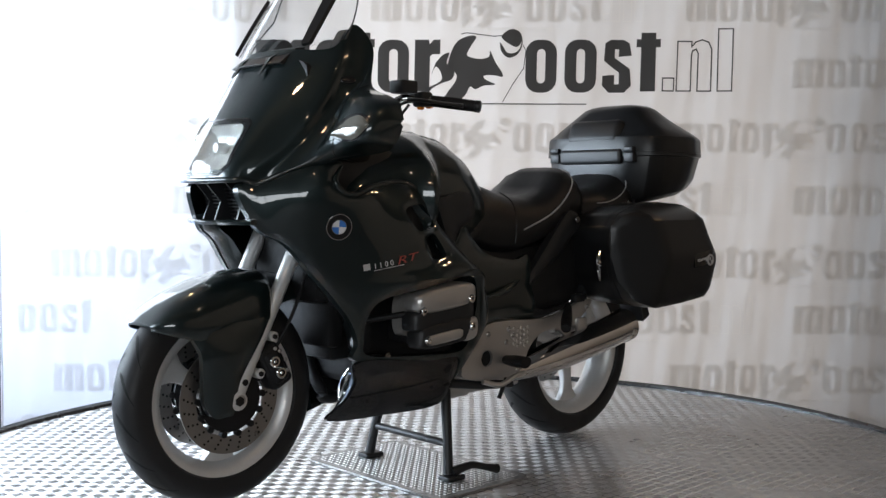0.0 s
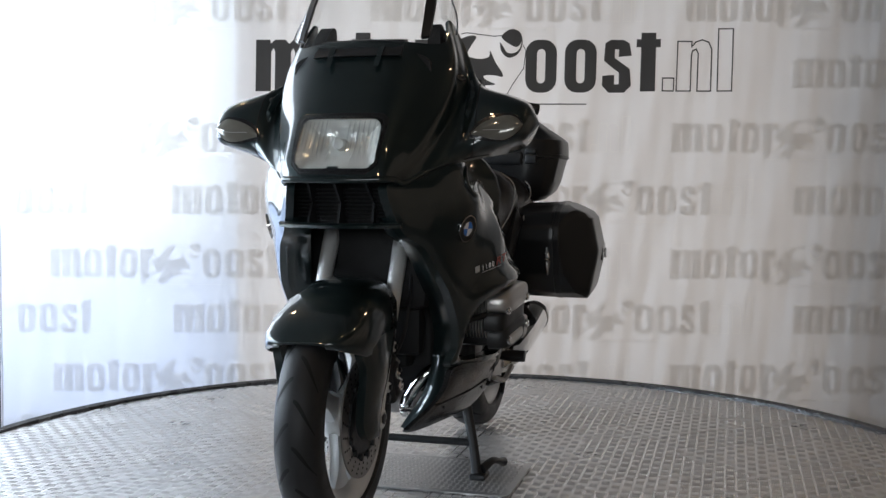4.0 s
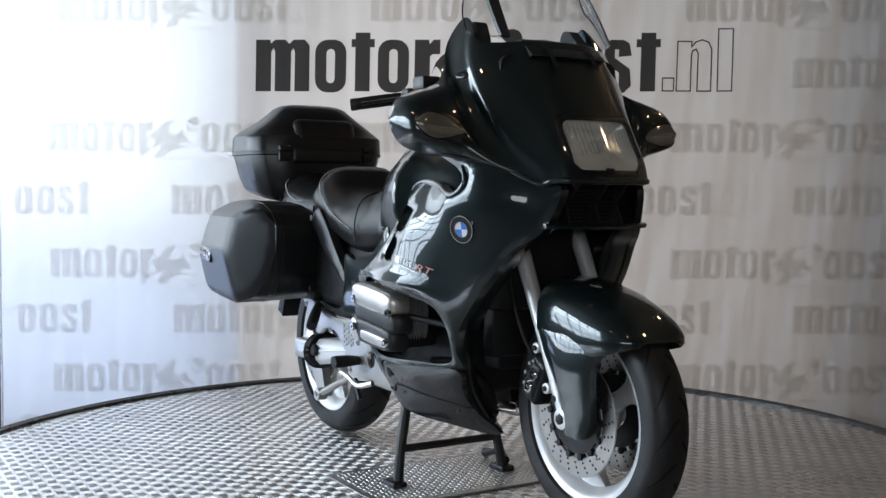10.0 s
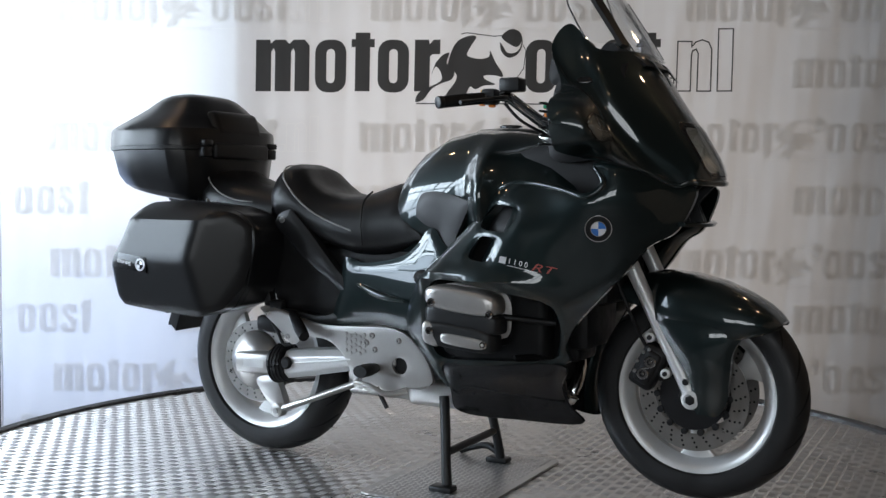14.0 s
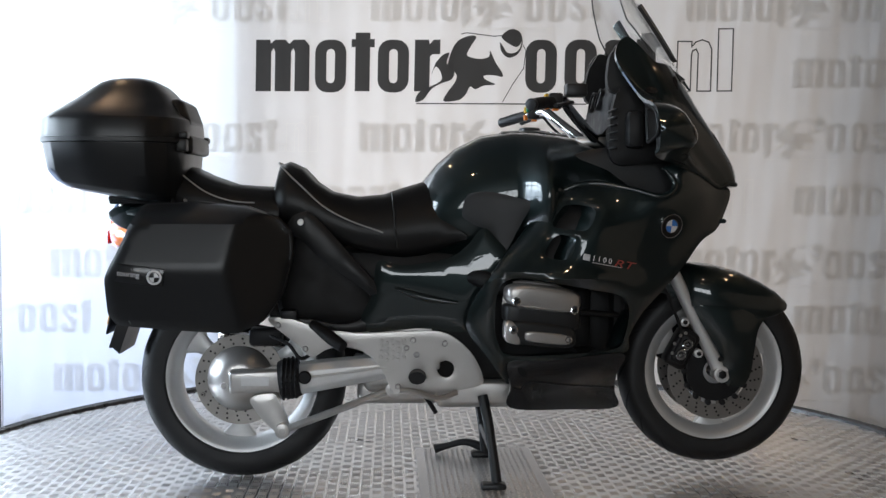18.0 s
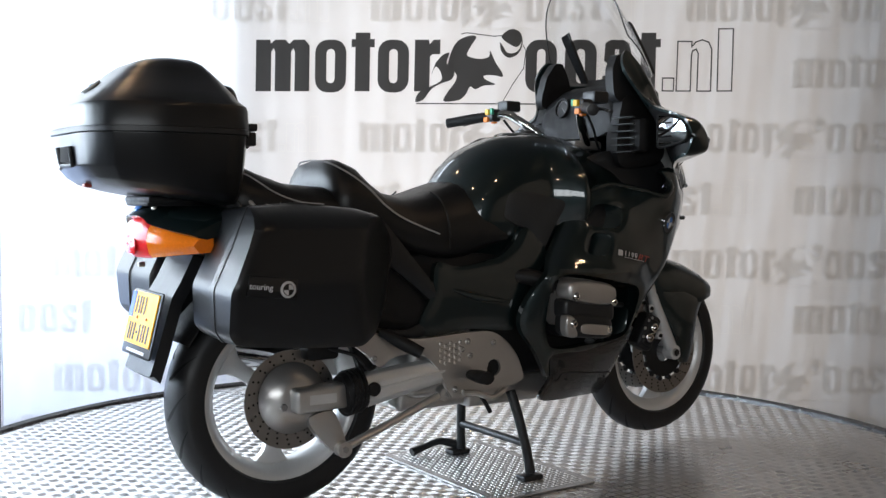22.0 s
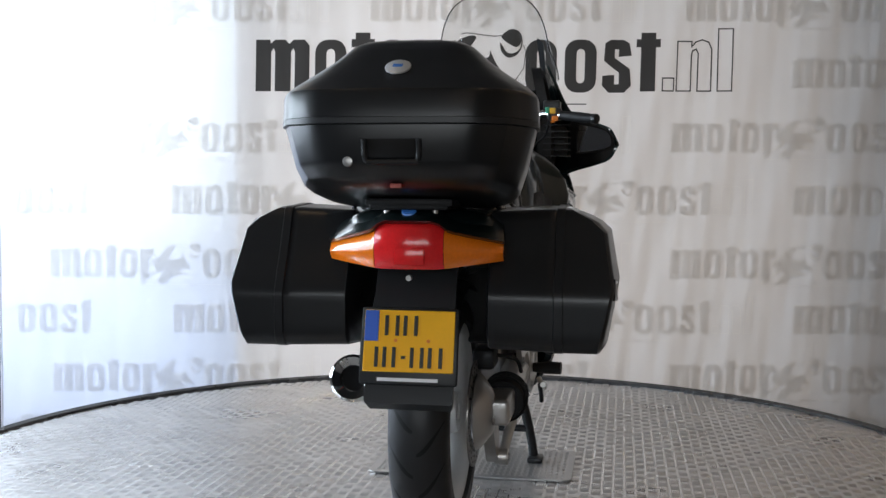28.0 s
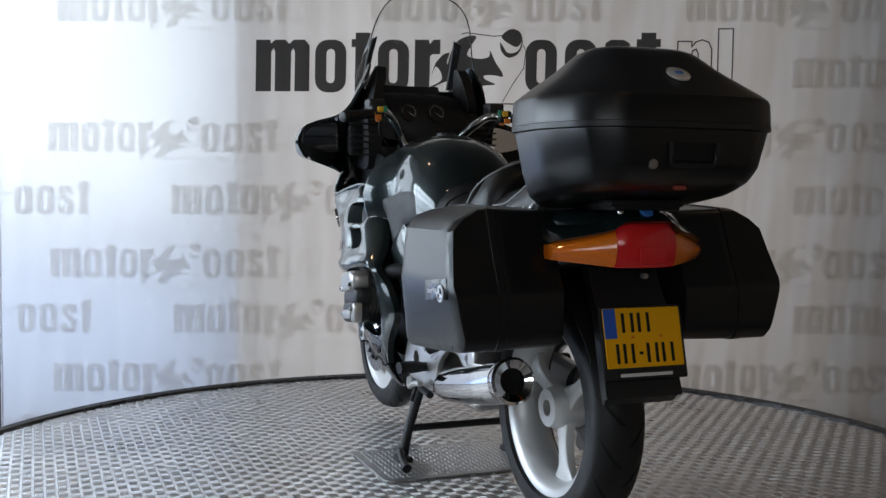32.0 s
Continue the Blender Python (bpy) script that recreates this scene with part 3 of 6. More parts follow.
# loose plate under the stand
foot_plate = empty("foot_plate", "thin chequer plate sheet lying on the turntable under the stand", "metal plate")
loop = [(p[0], p[1]) for p in block(-0.108, -0.325, 0.288, 0.325, 0.03)]
v, tri, _ = fill(loop, (), 0.08)
bm = bmesh.new()
tops = [bm.verts.new((p.x, p.y, 0.002)) for p in v]
lows = [bm.verts.new((p.x, p.y, -0.0032)) for p in v]
for t in tri:
    bm.faces.new([tops[i] for i in t])
    bm.faces.new([lows[i] for i in reversed(t)])
for i in range(len(loop)):
    a, b = i, (i + 1) % len(loop)
    bm.faces.new((tops[a], tops[b], lows[b], lows[a]))
part("sheet", bm, FOOT, foot_plate)
stuff("stud_tread", plate_bars(20, 0.0185, 1, 0.0130, 0.0060, 0.0018, 0.002, lambda x, y: -0.185 < x < 0.185 and -0.312 < y < 0.312), TREADBAR, foot_plate,
      "small raised studs").location.x = 0.09

# ================= the motorcycle =================
# x forward, y to its left, z up from the turntable's deck
bike = empty("motorcycle", "dark green touring motorcycle with black cases, standing on a turntable", "motorcycle")
FRONT, REAR = (0.83, 0, 0.336), (-0.655, 0, 0.32)


def wheel(name, centre, tyre_r, half, rim_r, rim_half, spoke_turn, label):
    w = new(name)
    w.parent = bike
    w.matrix_local = Matrix.Translation(centre)
    tagged(w, label)
    prof = []
    for k in range(25):
        a = math.pi * k / 24 - math.pi / 2
        prof.append((tyre_r - (1 - math.cos(a) ** 0.75) * (tyre_r - rim_r - 0.004), half * math.sin(a) * (1.0 - 0.12 * (1 - math.cos(a)) ** 2)))
    prof += [(rim_r - 0.004, rim_half * 0.9), (rim_r - 0.004, -rim_half * 0.9)]
    part("tyre", lathe(prof, 96), RUBBER, w, "black road tyre with curved grooves", 50)

    def surf(lat, lift):
        a = math.asin(max(-1, min(1, lat)))
        return tyre_r - (1 - math.cos(a) ** 0.75) * (tyre_r - rim_r - 0.004) + lift, half * lat * (1.0 - 0.12 * (1 - math.cos(a)) ** 2)
    # grooves are not cut: dark strips on the rubber give their shade
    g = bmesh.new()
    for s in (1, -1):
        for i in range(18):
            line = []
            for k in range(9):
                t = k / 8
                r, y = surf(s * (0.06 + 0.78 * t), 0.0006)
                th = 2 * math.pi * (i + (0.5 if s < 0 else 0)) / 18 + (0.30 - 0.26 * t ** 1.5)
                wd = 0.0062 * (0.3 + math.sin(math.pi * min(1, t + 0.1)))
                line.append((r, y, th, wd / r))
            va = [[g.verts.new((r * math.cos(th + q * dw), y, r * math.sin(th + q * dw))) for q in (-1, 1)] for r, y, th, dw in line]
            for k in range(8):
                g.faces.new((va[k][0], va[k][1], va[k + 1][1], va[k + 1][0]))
    tagged(part("tread_pattern", g, GROOVE_SHADE, w), "near-black strips painted as the shade in curved rain grooves", "", "", "stuff")
    R, H = rim_r, rim_half
    ring_p = [(R + 0.004, H), (R + 0.004, H - 0.006), (R - 0.010, H - 0.010), (R - 0.022, H - 0.018), (R - 0.030, H * 0.3), (R - 0.030, -H * 0.3), (R - 0.022, -H + 0.018),
              (R - 0.010, -H + 0.010), (R + 0.004, -H + 0.006), (R + 0.004, -H), (R - 0.006, -H), (R - 0.020, -H + 0.008), (R - 0.034, -H + 0.026), (R - 0.040, -H * 0.3),
              (R - 0.040, H * 0.3), (R - 0.034, H - 0.026), (R - 0.020, H - 0.008), (R - 0.006, H)]
    part("rim", lathe(ring_p, 96), ALLOY, w, "silver cast rim")
    part("hub", lathe([(0.022, -H * 0.9), (0.05, -H * 0.9), (0.058, -H * 0.5), (0.05, 0), (0.058, H * 0.5), (0.05, H * 0.9), (0.022, H * 0.9)], 40), ALLOY, w, "silver wheel hub")
    for i in range(3):
        a = radians(spoke_turn + 120 * i)
        rings = []
        for k in range(9):
            t = k / 8
            r = 0.042 + (R - 0.034 - 0.042) * t
            wd = 0.034 - 0.012 * math.sin(math.pi * min(1, t * 1.15)) + 0.034 * max(0, t - 0.72) ** 1.4 * 5
            th = 0.019 - 0.004 * t
            rg = []
            for q in range(12):
                b = 2 * math.pi * q / 12
                ca, sa = math.cos(b), math.sin(b)
                rg.append((r, th * math.copysign(abs(ca) ** 0.6, ca), wd * math.copysign(abs(sa) ** 0.6, sa)))
            rings.append(rg)
        bm = skin(rings)
        bmesh.ops.transform(bm, matrix=Matrix.Rotation(-a, 4, "Y"), verts=bm.verts)
        part("spoke", bm, ALLOY, w)
    return w


def brake_disc(w, y, r, inner, holes, label):
    d = part("brake_disc", lathe([(inner, y - 0.0022), (r, y - 0.0022), (r, y + 0.0022), (inner, y + 0.0022)], 72), STEEL, w, label, 30)
    g = bmesh.new()
    for i in range(holes):
        for k in range(3):
            a = 2 * math.pi * (i + 0.16 * k) / holes
            rr = inner + (r - inner) * (0.25 + 0.26 * k)
            for s in (1, -1):
                merge(g, disc(rr * math.cos(a), y + s * 0.0022, rr * math.sin(a), 0.0034, s, 0.0006, 8))
    tagged(part("drilling", g, HOLE, w, "drilled holes"), "", "", "", "stuff")
    return d


front_wheel = wheel("front_wheel", FRONT, 0.30, 0.062, 0.222, 0.047, 30, "front wheel with three silver spokes and two drilled discs")
rear_wheel = wheel("rear_wheel", REAR, 0.32, 0.082, 0.236, 0.062, 25, "rear wheel with three wide silver spokes")
for s in (1, -1):
    brake_disc(front_wheel, s * 0.066, 0.1525, 0.105, 24, "drilled steel front brake disc")
    g = lathe([(0.04, s * 0.066 - 0.004), (0.094, s * 0.066 - 0.004), (0.094, s * 0.066 + 0.004), (0.04, s * 0.066 + 0.004)], 40)
    part("disc_carrier", g, DARK, front_wheel, "dark disc carrier")
    button = part("disc_button", rod((0, s * 0.058, 0), (0, s * 0.075, 0), 0.0095, None, 10, 0.001), DARK, front_wheel, "black floating button")
    button.location = (0.101, 0, 0)
    for i in range(1, 14):
        a = 2 * math.pi * i / 14
        shared("disc_button", button.data, front_wheel, Matrix.Translation((0.101 * math.cos(a), 0, 0.101 * math.sin(a))))
brake_disc(rear_wheel, -0.098, 0.138, 0.085, 22, "drilled steel rear brake disc")
part("axle", rod((0.83, -0.125, 0.336), (0.83, 0.125, 0.336), 0.014, None, 16, 0.002), BOLT, bike)

# ---- fork, brake calipers and mudguard
for s in (1, -1):
    fork = part("fork_leg", tube([(0.842, s * 0.098, 0.33), (0.79, s * 0.099, 0.43), (0.70, s * 0.100, 0.61), (0.62, s * 0.100, 0.77), (0.55, s * 0.10, 0.90)],
                                 [0.025, 0.021, 0.0205, 0.0225, 0.0225], 16), ALLOY, bike, "silver fork leg")
    part("axle_clamp", rod((0.835, s * 0.078, 0.334), (0.835, s * 0.122, 0.334), 0.026, None, 20, 0.003), ALLOY, fork)
    for lx, lz in ((0.717, 0.497), (0.762, 0.399)):
        lug = part("caliper_lug", rod((lx, s * 0.086, lz), (lx, s * 0.114, lz), 0.014, None, 16, 0.002), ALLOY, fork, "silver caliper mount")
        part("lug_bolt", rod((lx, s * 0.113, lz), (lx, s * 0.120, lz), 0.0075, None, 6, 0.001), DARK, lug)
    part("axle_cap", rod((0.835, s * 0.120, 0.334), (0.835, s * 0.126, 0.334), 0.014, None, 6, 0.001), DARK, fork)
    body = box(0, 0, 0, 0.074, 0.062, 0.128, 0.016, 3, pose(0.712, s * 0.086, 0.414, 0, 28, 0))
    merge(body, box(0, 0, 0, 0.050, 0.074, 0.100, 0.012, 3, pose(0.712, s * 0.086, 0.414, 0, 28, 0)))
    cal = part("brake_caliper", body, DARK, bike, "dark four-piston brake caliper")
    for cx, cz in ((0.723, 0.430), (0.702, 0.397)):
        part("piston_cap", disc(0, 0, 0, 0.0165, s, 0.006, 24, 0.0095), CHROME, cal, "bright piston ring").matrix_local = pose(cx, s * 0.1225, cz)
        part("piston_bolt", disc(0, 0, 0, 0.0062, s, 0.007, 12), CHROME, cal).matrix_local = pose(cx, s * 0.1225, cz)
    part("bleed_pipe", tube([(0.725, s * 0.128, 0.416), (0.714, s * 0.130, 0.414), (0.700, s * 0.128, 0.412)], 0.003, 6), CHROME, cal)
    for cx, cz in ((0.690, 0.462), (0.706, 0.470), (0.672, 0.437), (0.665, 0.408)):
        part("caliper_bolt", disc(0, 0, 0, 0.0055, s, 0.004, 10), BOLT, cal).matrix_local = pose(cx + 0.012, s * 0.1175, cz - 0.006)
    part("brake_hose", tube([(0.715, s * 0.10, 0.45), (0.685, s * 0.125, 0.52), (0.64, s * 0.13, 0.62), (0.60, s * 0.12, 0.72)], 0.005, 8), MATT, bike, "black brake hose")

mudguard_rings = []
for x, zt, zs, hw in ((0.615, 0.640, 0.60, 0.070), (0.66, 0.668, 0.590, 0.074), (0.706, 0.677, 0.575, 0.080), (0.724, 0.679, 0.560, 0.110), (0.742, 0.680, 0.552, 0.127), (0.82, 0.674, 0.525, 0.131), (0.90, 0.654, 0.505, 0.130),
                      (0.965, 0.625, 0.514, 0.125), (1.015, 0.595, 0.526, 0.112), (1.045, 0.568, 0.536, 0.090), (1.060, 0.550, 0.541, 0.060)):
    up, dn = [], []
    for k in range(17):
        t = -1 + 2 * k / 16
        y = hw * math.copysign(min(1.0, 1.06 * abs(math.sin(t * math.pi / 2)) ** 0.9), t)
        z = zs + (zt - zs) * (1 - abs(t) ** 2.6)
        up.append((x, y, z))
        dn.append((x - 0.003, y * 0.965, z - 0.006))
    mudguard_rings.append(up + dn[::-1])
mudguard = part("front_mudguard", skin(mudguard_rings), PAINT, bike, "glossy dark green front mudguard", 50)
leg_y = spread([(0.74, 0.57, 0.128), (0.96, 0.52, 0.122), (0.88, 0.30, 0.122), (0.80, 0.42, 0.124), (0.86, 0.45, 0.140), (0.94, 0.40, 0.116), (0.92, 0.32, 0.112)])
for s in (1, -1):
    part("mudguard_leg", shell([(0.737, 0.570), (0.80, 0.562), (0.90, 0.547), (0.968, 0.522), (0.946, 0.470), (0.938, 0.40), (0.930, 0.335), (0.906, 0.296), (0.872, 0.296), (0.847, 0.306),
                                (0.832, 0.385), (0.792, 0.455), (0.757, 0.512)], leg_y, s, 0.02), PAINT, mudguard, "side leg down to the axle")
    part("leg_screw", disc(0.825, s * 0.134, 0.385, 0.009, s, 0.003, 12), DARK, mudguard)

# ---- engine
engine = part("engine_block", box(0.17, 0, 0.47, 0.50, 0.28, 0.30, 0.03, 3), MATT, bike, "dark flat-twin engine block")
part("gearbox", box(-0.13, 0, 0.40, 0.30, 0.26, 0.24, 0.03, 3), CAST, bike, "grey cast gearbox")
part("sump", box(0.12, 0, 0.275, 0.36, 0.22, 0.09, 0.02, 3), CAST, bike, "grey cast engine sump")
part("front_cover", box(0.385, 0, 0.50, 0.06, 0.15, 0.22, 0.025, 3), MATT, bike, "black engine front cover")
part("front_bracket", box(0.455, 0, 0.51, 0.09, 0.16, 0.22, 0.02, 2), MATT, bike, "black bracket before the engine")
part("cover_ring", lathe([(0.040, 0), (0.062, 0), (0.062, 0.010), (0.040, 0.010)], 32), DARK, bike, "round boss of the front cover").matrix_local = Matrix.Translation((0.404, 0.0, 0.53)) @ Matrix.Rotation(radians(-90), 4, "Z")
for s in (1, -1):
    head = new("cylinder")
    head.parent = bike
    tagged(head, "finned cylinder with a silver head cover")
    dx = 0.0 if s < 0 else 0.035
    head.location.x = dx
    part("barrel", box(0.245, s * 0.23, 0.53, 0.17, 0.12, 0.15, 0.02, 2), DARK, head)

    def cover(z0, z1, x0, x1, steps, e=0.62, lean=0.11):
        """A blunt pillow: rings outwards, each (y, share of its size)."""
        rings = []
        cx, cz, hx, hz = (x0 + x1) / 2, (z0 + z1) / 2, (x1 - x0) / 2, (z1 - z0) / 2
        for yy, sc in steps:
            rg = []
            for q in range(36):
                b = 2 * math.pi * q / 36
                ca, sa = math.cos(b), math.sin(b)
                px = hx * math.copysign(abs(ca) ** e, ca)
                rg.append((cx + sc * px, s * (yy - 0.10 * (cx + sc * px - 0.24)), cz + sc * hz * math.copysign(abs(sa) ** e, sa) - lean * px))
            rings.append(rg)
        return skin(rings)
    for k in range(8):
        y = 0.225 + k * 0.0092
        part("fin", cover(0.470, 0.634, 0.132, 0.345, ((y, 0.975), (y + 0.0008, 1.0), (y + 0.0026, 1.0), (y + 0.0034, 0.975))), CAST, head)
    DOME = ((0.0, 1.0), (0.028, 0.99), (0.043, 0.955), (0.052, 0.90), (0.057, 0.81), (0.059, 0.60))
    part("head_cover", cover(0.556, 0.630, 0.128, 0.354, [(0.292 + y, k) for y, k in DOME]), CAST, head, "silver upper head cover", 60)
    part("cover_band", cover(0.506, 0.572, 0.124, 0.356, [(0.284 + y * 0.92, k) for y, k in DOME], 0.4), SATIN, head, "black band between the cover halves", 60)
    part("lower_cover", cover(0.452, 0.528, 0.126, 0.342, [(0.288 + y * 0.95, k) for y, k in DOME], 0.5), SATIN, head, "black lower head cover", 60)
    part("cover_slot", cover(0.463, 0.497, 0.180, 0.322, [(0.324 + y * 0.42, k) for y, k in DOME], 0.5), CAST, head, "silver slot of the lower cover", 60)
    part("cover_corner", cover(0.462, 0.530, 0.124, 0.180, [(0.314 + y * 0.5, k) for y, k in DOME], 0.6, 0.25), CAST, head, "silver corner of the lower cover", 60)
    for px, pz, yy in ((0.160, 0.587, 0.354), (0.330, 0.560, 0.334), (0.153, 0.505, 0.352), (0.312, 0.474, 0.332)):
        part("cover_bolt", disc(px, s * yy, pz, 0.0125, s, 0.010, 18, 0.005), CHROME, head)
        part("bolt_socket", disc(px, s * yy, pz, 0.006, s, 0.006, 6), DARK, head)
    part("intake_pipe", tube([(0.17, s * 0.27, 0.60), (0.08, s * 0.24, 0.64), (0.0, s * 0.16, 0.64)], 0.025, 12), MATT, bike, "black intake pipe")
    part("injector_rail", rod((0.345 + dx, s * 0.275, 0.548), (0.48, s * 0.215, 0.532), 0.009, None, 12), DARK, bike, "dark oil pipe")
    part("exhaust_header", tube([(0.35 + dx, s * 0.205, 0.412), (0.40, s * 0.160, 0.412), (0.432, s * 0.118, 0.382), (0.440, s * 0.080, 0.336), (0.430, s * 0.055, 0.292), (0.39, s * 0.055, 0.262), (0.05, s * 0.08, 0.255)],
                                0.019, 14), CHROME if s > 0 else DARK, bike, "metal exhaust header")
part("collector_box", box(-0.17, 0.01, 0.275, 0.26, 0.20, 0.075, 0.022, 3), CAST, bike, "dull metal exhaust collector under the engine")
muffler = part("muffler", tube([(-0.08, 0.155, 0.288), (-0.18, 0.175, 0.303), (-0.28, 0.19, 0.325), (-0.42, 0.197, 0.352), (-0.60, 0.202, 0.386), (-0.735, 0.204, 0.414)],
                               [0.024, 0.030, 0.046, 0.056, 0.058, 0.058], 28), CHROME, bike, "chrome tapered exhaust muffler")
tip = lathe([(0.058, 0), (0.061, 0.006), (0.061, 0.03), (0.054, 0.036), (0.034, 0.026), (0.034, -0.02), (0.03, -0.02), (0.03, -0.03), (0.045, -0.03)], 32)
bmesh.ops.transform(tip, matrix=pose(-0.728, 0.204, 0.4125) @ Matrix.Rotation(radians(90), 4, "Z") @ Matrix.Rotation(radians(11.5), 4, "X"), verts=tip.verts)
part("tail_ring", tip, CHROME, muffler)
part("tail_hole", rod((-0.74, 0.204, 0.4155), (-0.730, 0.204, 0.4135), 0.033, None, 20), HOLE, muffler)
part("muffler_strap", box(-0.50, 0.205, 0.43, 0.05, 0.02, 0.07, 0.006), CAST, bike)

# ---- shaft drive on the right
drive = part("swing_arm", eased(skin([[(x, -0.130, zb + 0.012), (x, -0.130, zt - 0.012), (x, -0.150, zt), (x, -0.186, zt - 0.004), (x, -0.202, zt - 0.026), (x, -0.202, zb + 0.020), (x, -0.184, zb)] for x, zb, zt in
                                       ((-0.05, 0.355, 0.440), (-0.216, 0.334, 0.408), (-0.40, 0.300, 0.392), (-0.47, 0.288, 0.384))]), 0.004, 15), ALLOY, bike, "silver shaft-drive arm with flat sides", 30)
part("arm_rib", rod((-0.44, -0.2025, 0.343), (-0.21, -0.2025, 0.374), 0.004, None, 8), ALLOY, drive)
part("rubber_gaiter", tube([(-0.47, -0.160, 0.339), (-0.50, -0.160, 0.334), (-0.53, -0.160, 0.330)], [0.056, 0.062, 0.054], 20), MATT, drive, "black rubber gaiter")
for k in range(4):
    part("gaiter_fold", tube([(-0.478 - k * 0.013, -0.160 + 0.061 * math.cos(a), 0.338 - k * 0.002 + 0.061 * math.sin(a)) for a in [j * math.pi / 6 for j in range(12)]], 0.004, 6, 2, True), MATT, drive)
part("pivot_cap", disc(-0.452, -0.206, 0.345, 0.020, -1, 0.012, 20), MATT, drive)
final = part("final_drive", lathe([(1e-4, -0.150), (0.040, -0.150), (0.056, -0.146), (0.072, -0.134), (0.096, -0.116), (0.100, -0.106), (0.05, -0.09), (1e-4, -0.09)], 48), CAST, bike, "silver final-drive housing")
final.matrix_local = Matrix.Translation((-0.655, 0, 0.325))
part("drive_neck", box(0, 0, 0, 0.160, 0.066, 0.070, 0.012, 3, pose(-0.600, -0.158, 0.329, 0, -2, 0)), CAST, bike, "silver bevel drive neck")
part("drain_plug", disc(-0.70, -0.150, 0.31, 0.011, -1, 0.006, 6), BOLT, bike)
part("drive_label", box(-0.600, -0.1895, 0.330, 0.085, 0.004, 0.030, 0.002, 1), ALLOY, bike)
part("drive_bracket", shell([(-0.62, 0.27), (-0.56, 0.285), (-0.535, 0.265), (-0.505, 0.185), (-0.52, 0.163), (-0.545, 0.168), (-0.60, 0.225)], lambda x, z: 0.150, -1, 0.03, (), 0.03, 0.004), CAST, bike,
     "silver torque-arm bracket")
link = part("torque_arm", tube([(-0.522, -0.155, 0.175), (-0.35, -0.165, 0.240), (-0.19, -0.17, 0.302)], 0.015, 10, 6, False, 0.75), CAST, bike, "silver torque arm")
for px, py, pz in ((-0.522, -0.155, 0.175), (-0.19, -0.17, 0.302)):
    part("arm_eye", rod((px, py - 0.018, pz), (px, py + 0.018, pz), 0.023, None, 20, 0.003), CAST, link)
    part("arm_bolt", rod((px, py - 0.022, pz), (px, py + 0.0, pz), 0.010, None, 6), BOLT, link)
part("rear_caliper", box(-0.575, -0.115, 0.455, 0.10, 0.06, 0.055, 0.012, 2, pose(0, 0, 0)), DARK, bike, "dark rear brake caliper")
part("rear_hose", tube([(-0.56, -0.14, 0.46), (-0.50, -0.19, 0.44), (-0.46, -0.20, 0.40), (-0.40, -0.18, 0.44)], 0.0055, 8), MATT, bike, "black hose and sensor lead")

# ---- frame plates and footrests
PLATE = [(-0.560, 0.515), (-0.50, 0.520), (-0.40, 0.490), (-0.30, 0.475), (-0.10, 0.482), (-0.02, 0.470), (0.045, 0.415), (0.078, 0.350), (0.070, 0.318), (-0.03, 0.300), (-0.16, 0.288),
         (-0.195, 0.310), (-0.235, 0.385), (-0.30, 0.430), (-0.38, 0.430), (-0.43, 0.405), (-0.47, 0.440)]
for s in (1, -1):
    plate = part("frame_plate", shell(PLATE, lambda x, z: 0.205, s, 0.016, [[(p.x, p.y) for p in [Vector((-0.032 + 0.026 * math.cos(a), 0.368 + 0.026 * math.sin(a))) for a in
                 [k * math.pi / 4 for k in range(8)]]]], 0.035, 0.0012, 0.003), CAST, bike, "silver footrest plate with raised dimples and a round hole")
    part("plate_hole", disc(-0.032, s * 0.190, 0.368, 0.030, s, 0.004, 24), HOLE, plate)
    g = bmesh.new()
    for i in range(5):
        for k in range(4):
            merge(g, disc(-0.225 + i * 0.017, s * 0.204, 0.455 - k * 0.017 - (i % 2) * 0.008, 0.0062, s, 0.004, 8))
    tagged(part("dimples", g, CAST, plate, "rows of raised dimples"), "", "", "", "stuff")
    for px, pz in ((-0.13, 0.455), (-0.15, 0.432), (-0.12, 0.412), (-0.175, 0.316), (-0.035, 0.445), (-0.53, 0.50), (-0.45, 0.43)):
        part("plate_bolt", disc(px, s * 0.204, pz, 0.0095, s, 0.006, 10, 0.004), BOLT, plate)
    peg = part("footrest", tube([(-0.118, s * 0.20, 0.356), (-0.118, s * 0.25, 0.356), (-0.120, s * 0.292, 0.356)], [0.018, 0.026, 0.025], 12, 6, False, 0.75), MATT, bike, "black rubber footrest")
    part("rear_footrest", tube([(-0.43, s * 0.205, 0.505), (-0.375, s * 0.245, 0.470), (-0.335, s * 0.275, 0.445)], [0.013, 0.019, 0.017], 12), MATT, bike, "folded passenger footrest")
    part("pedal", tube([(0.0, s * 0.215, 0.30), (-0.06, s * 0.235, 0.285), (-0.12, s * 0.24, 0.305), (-0.17, s * 0.24, 0.312)], 0.009, 8), CAST, bike, "cast foot lever")
    part("lever_pin", tube([(-0.10, s * 0.225, 0.30), (-0.075, s * 0.228, 0.262), (-0.062, s * 0.228, 0.24)], 0.007, 8), DARK, bike)

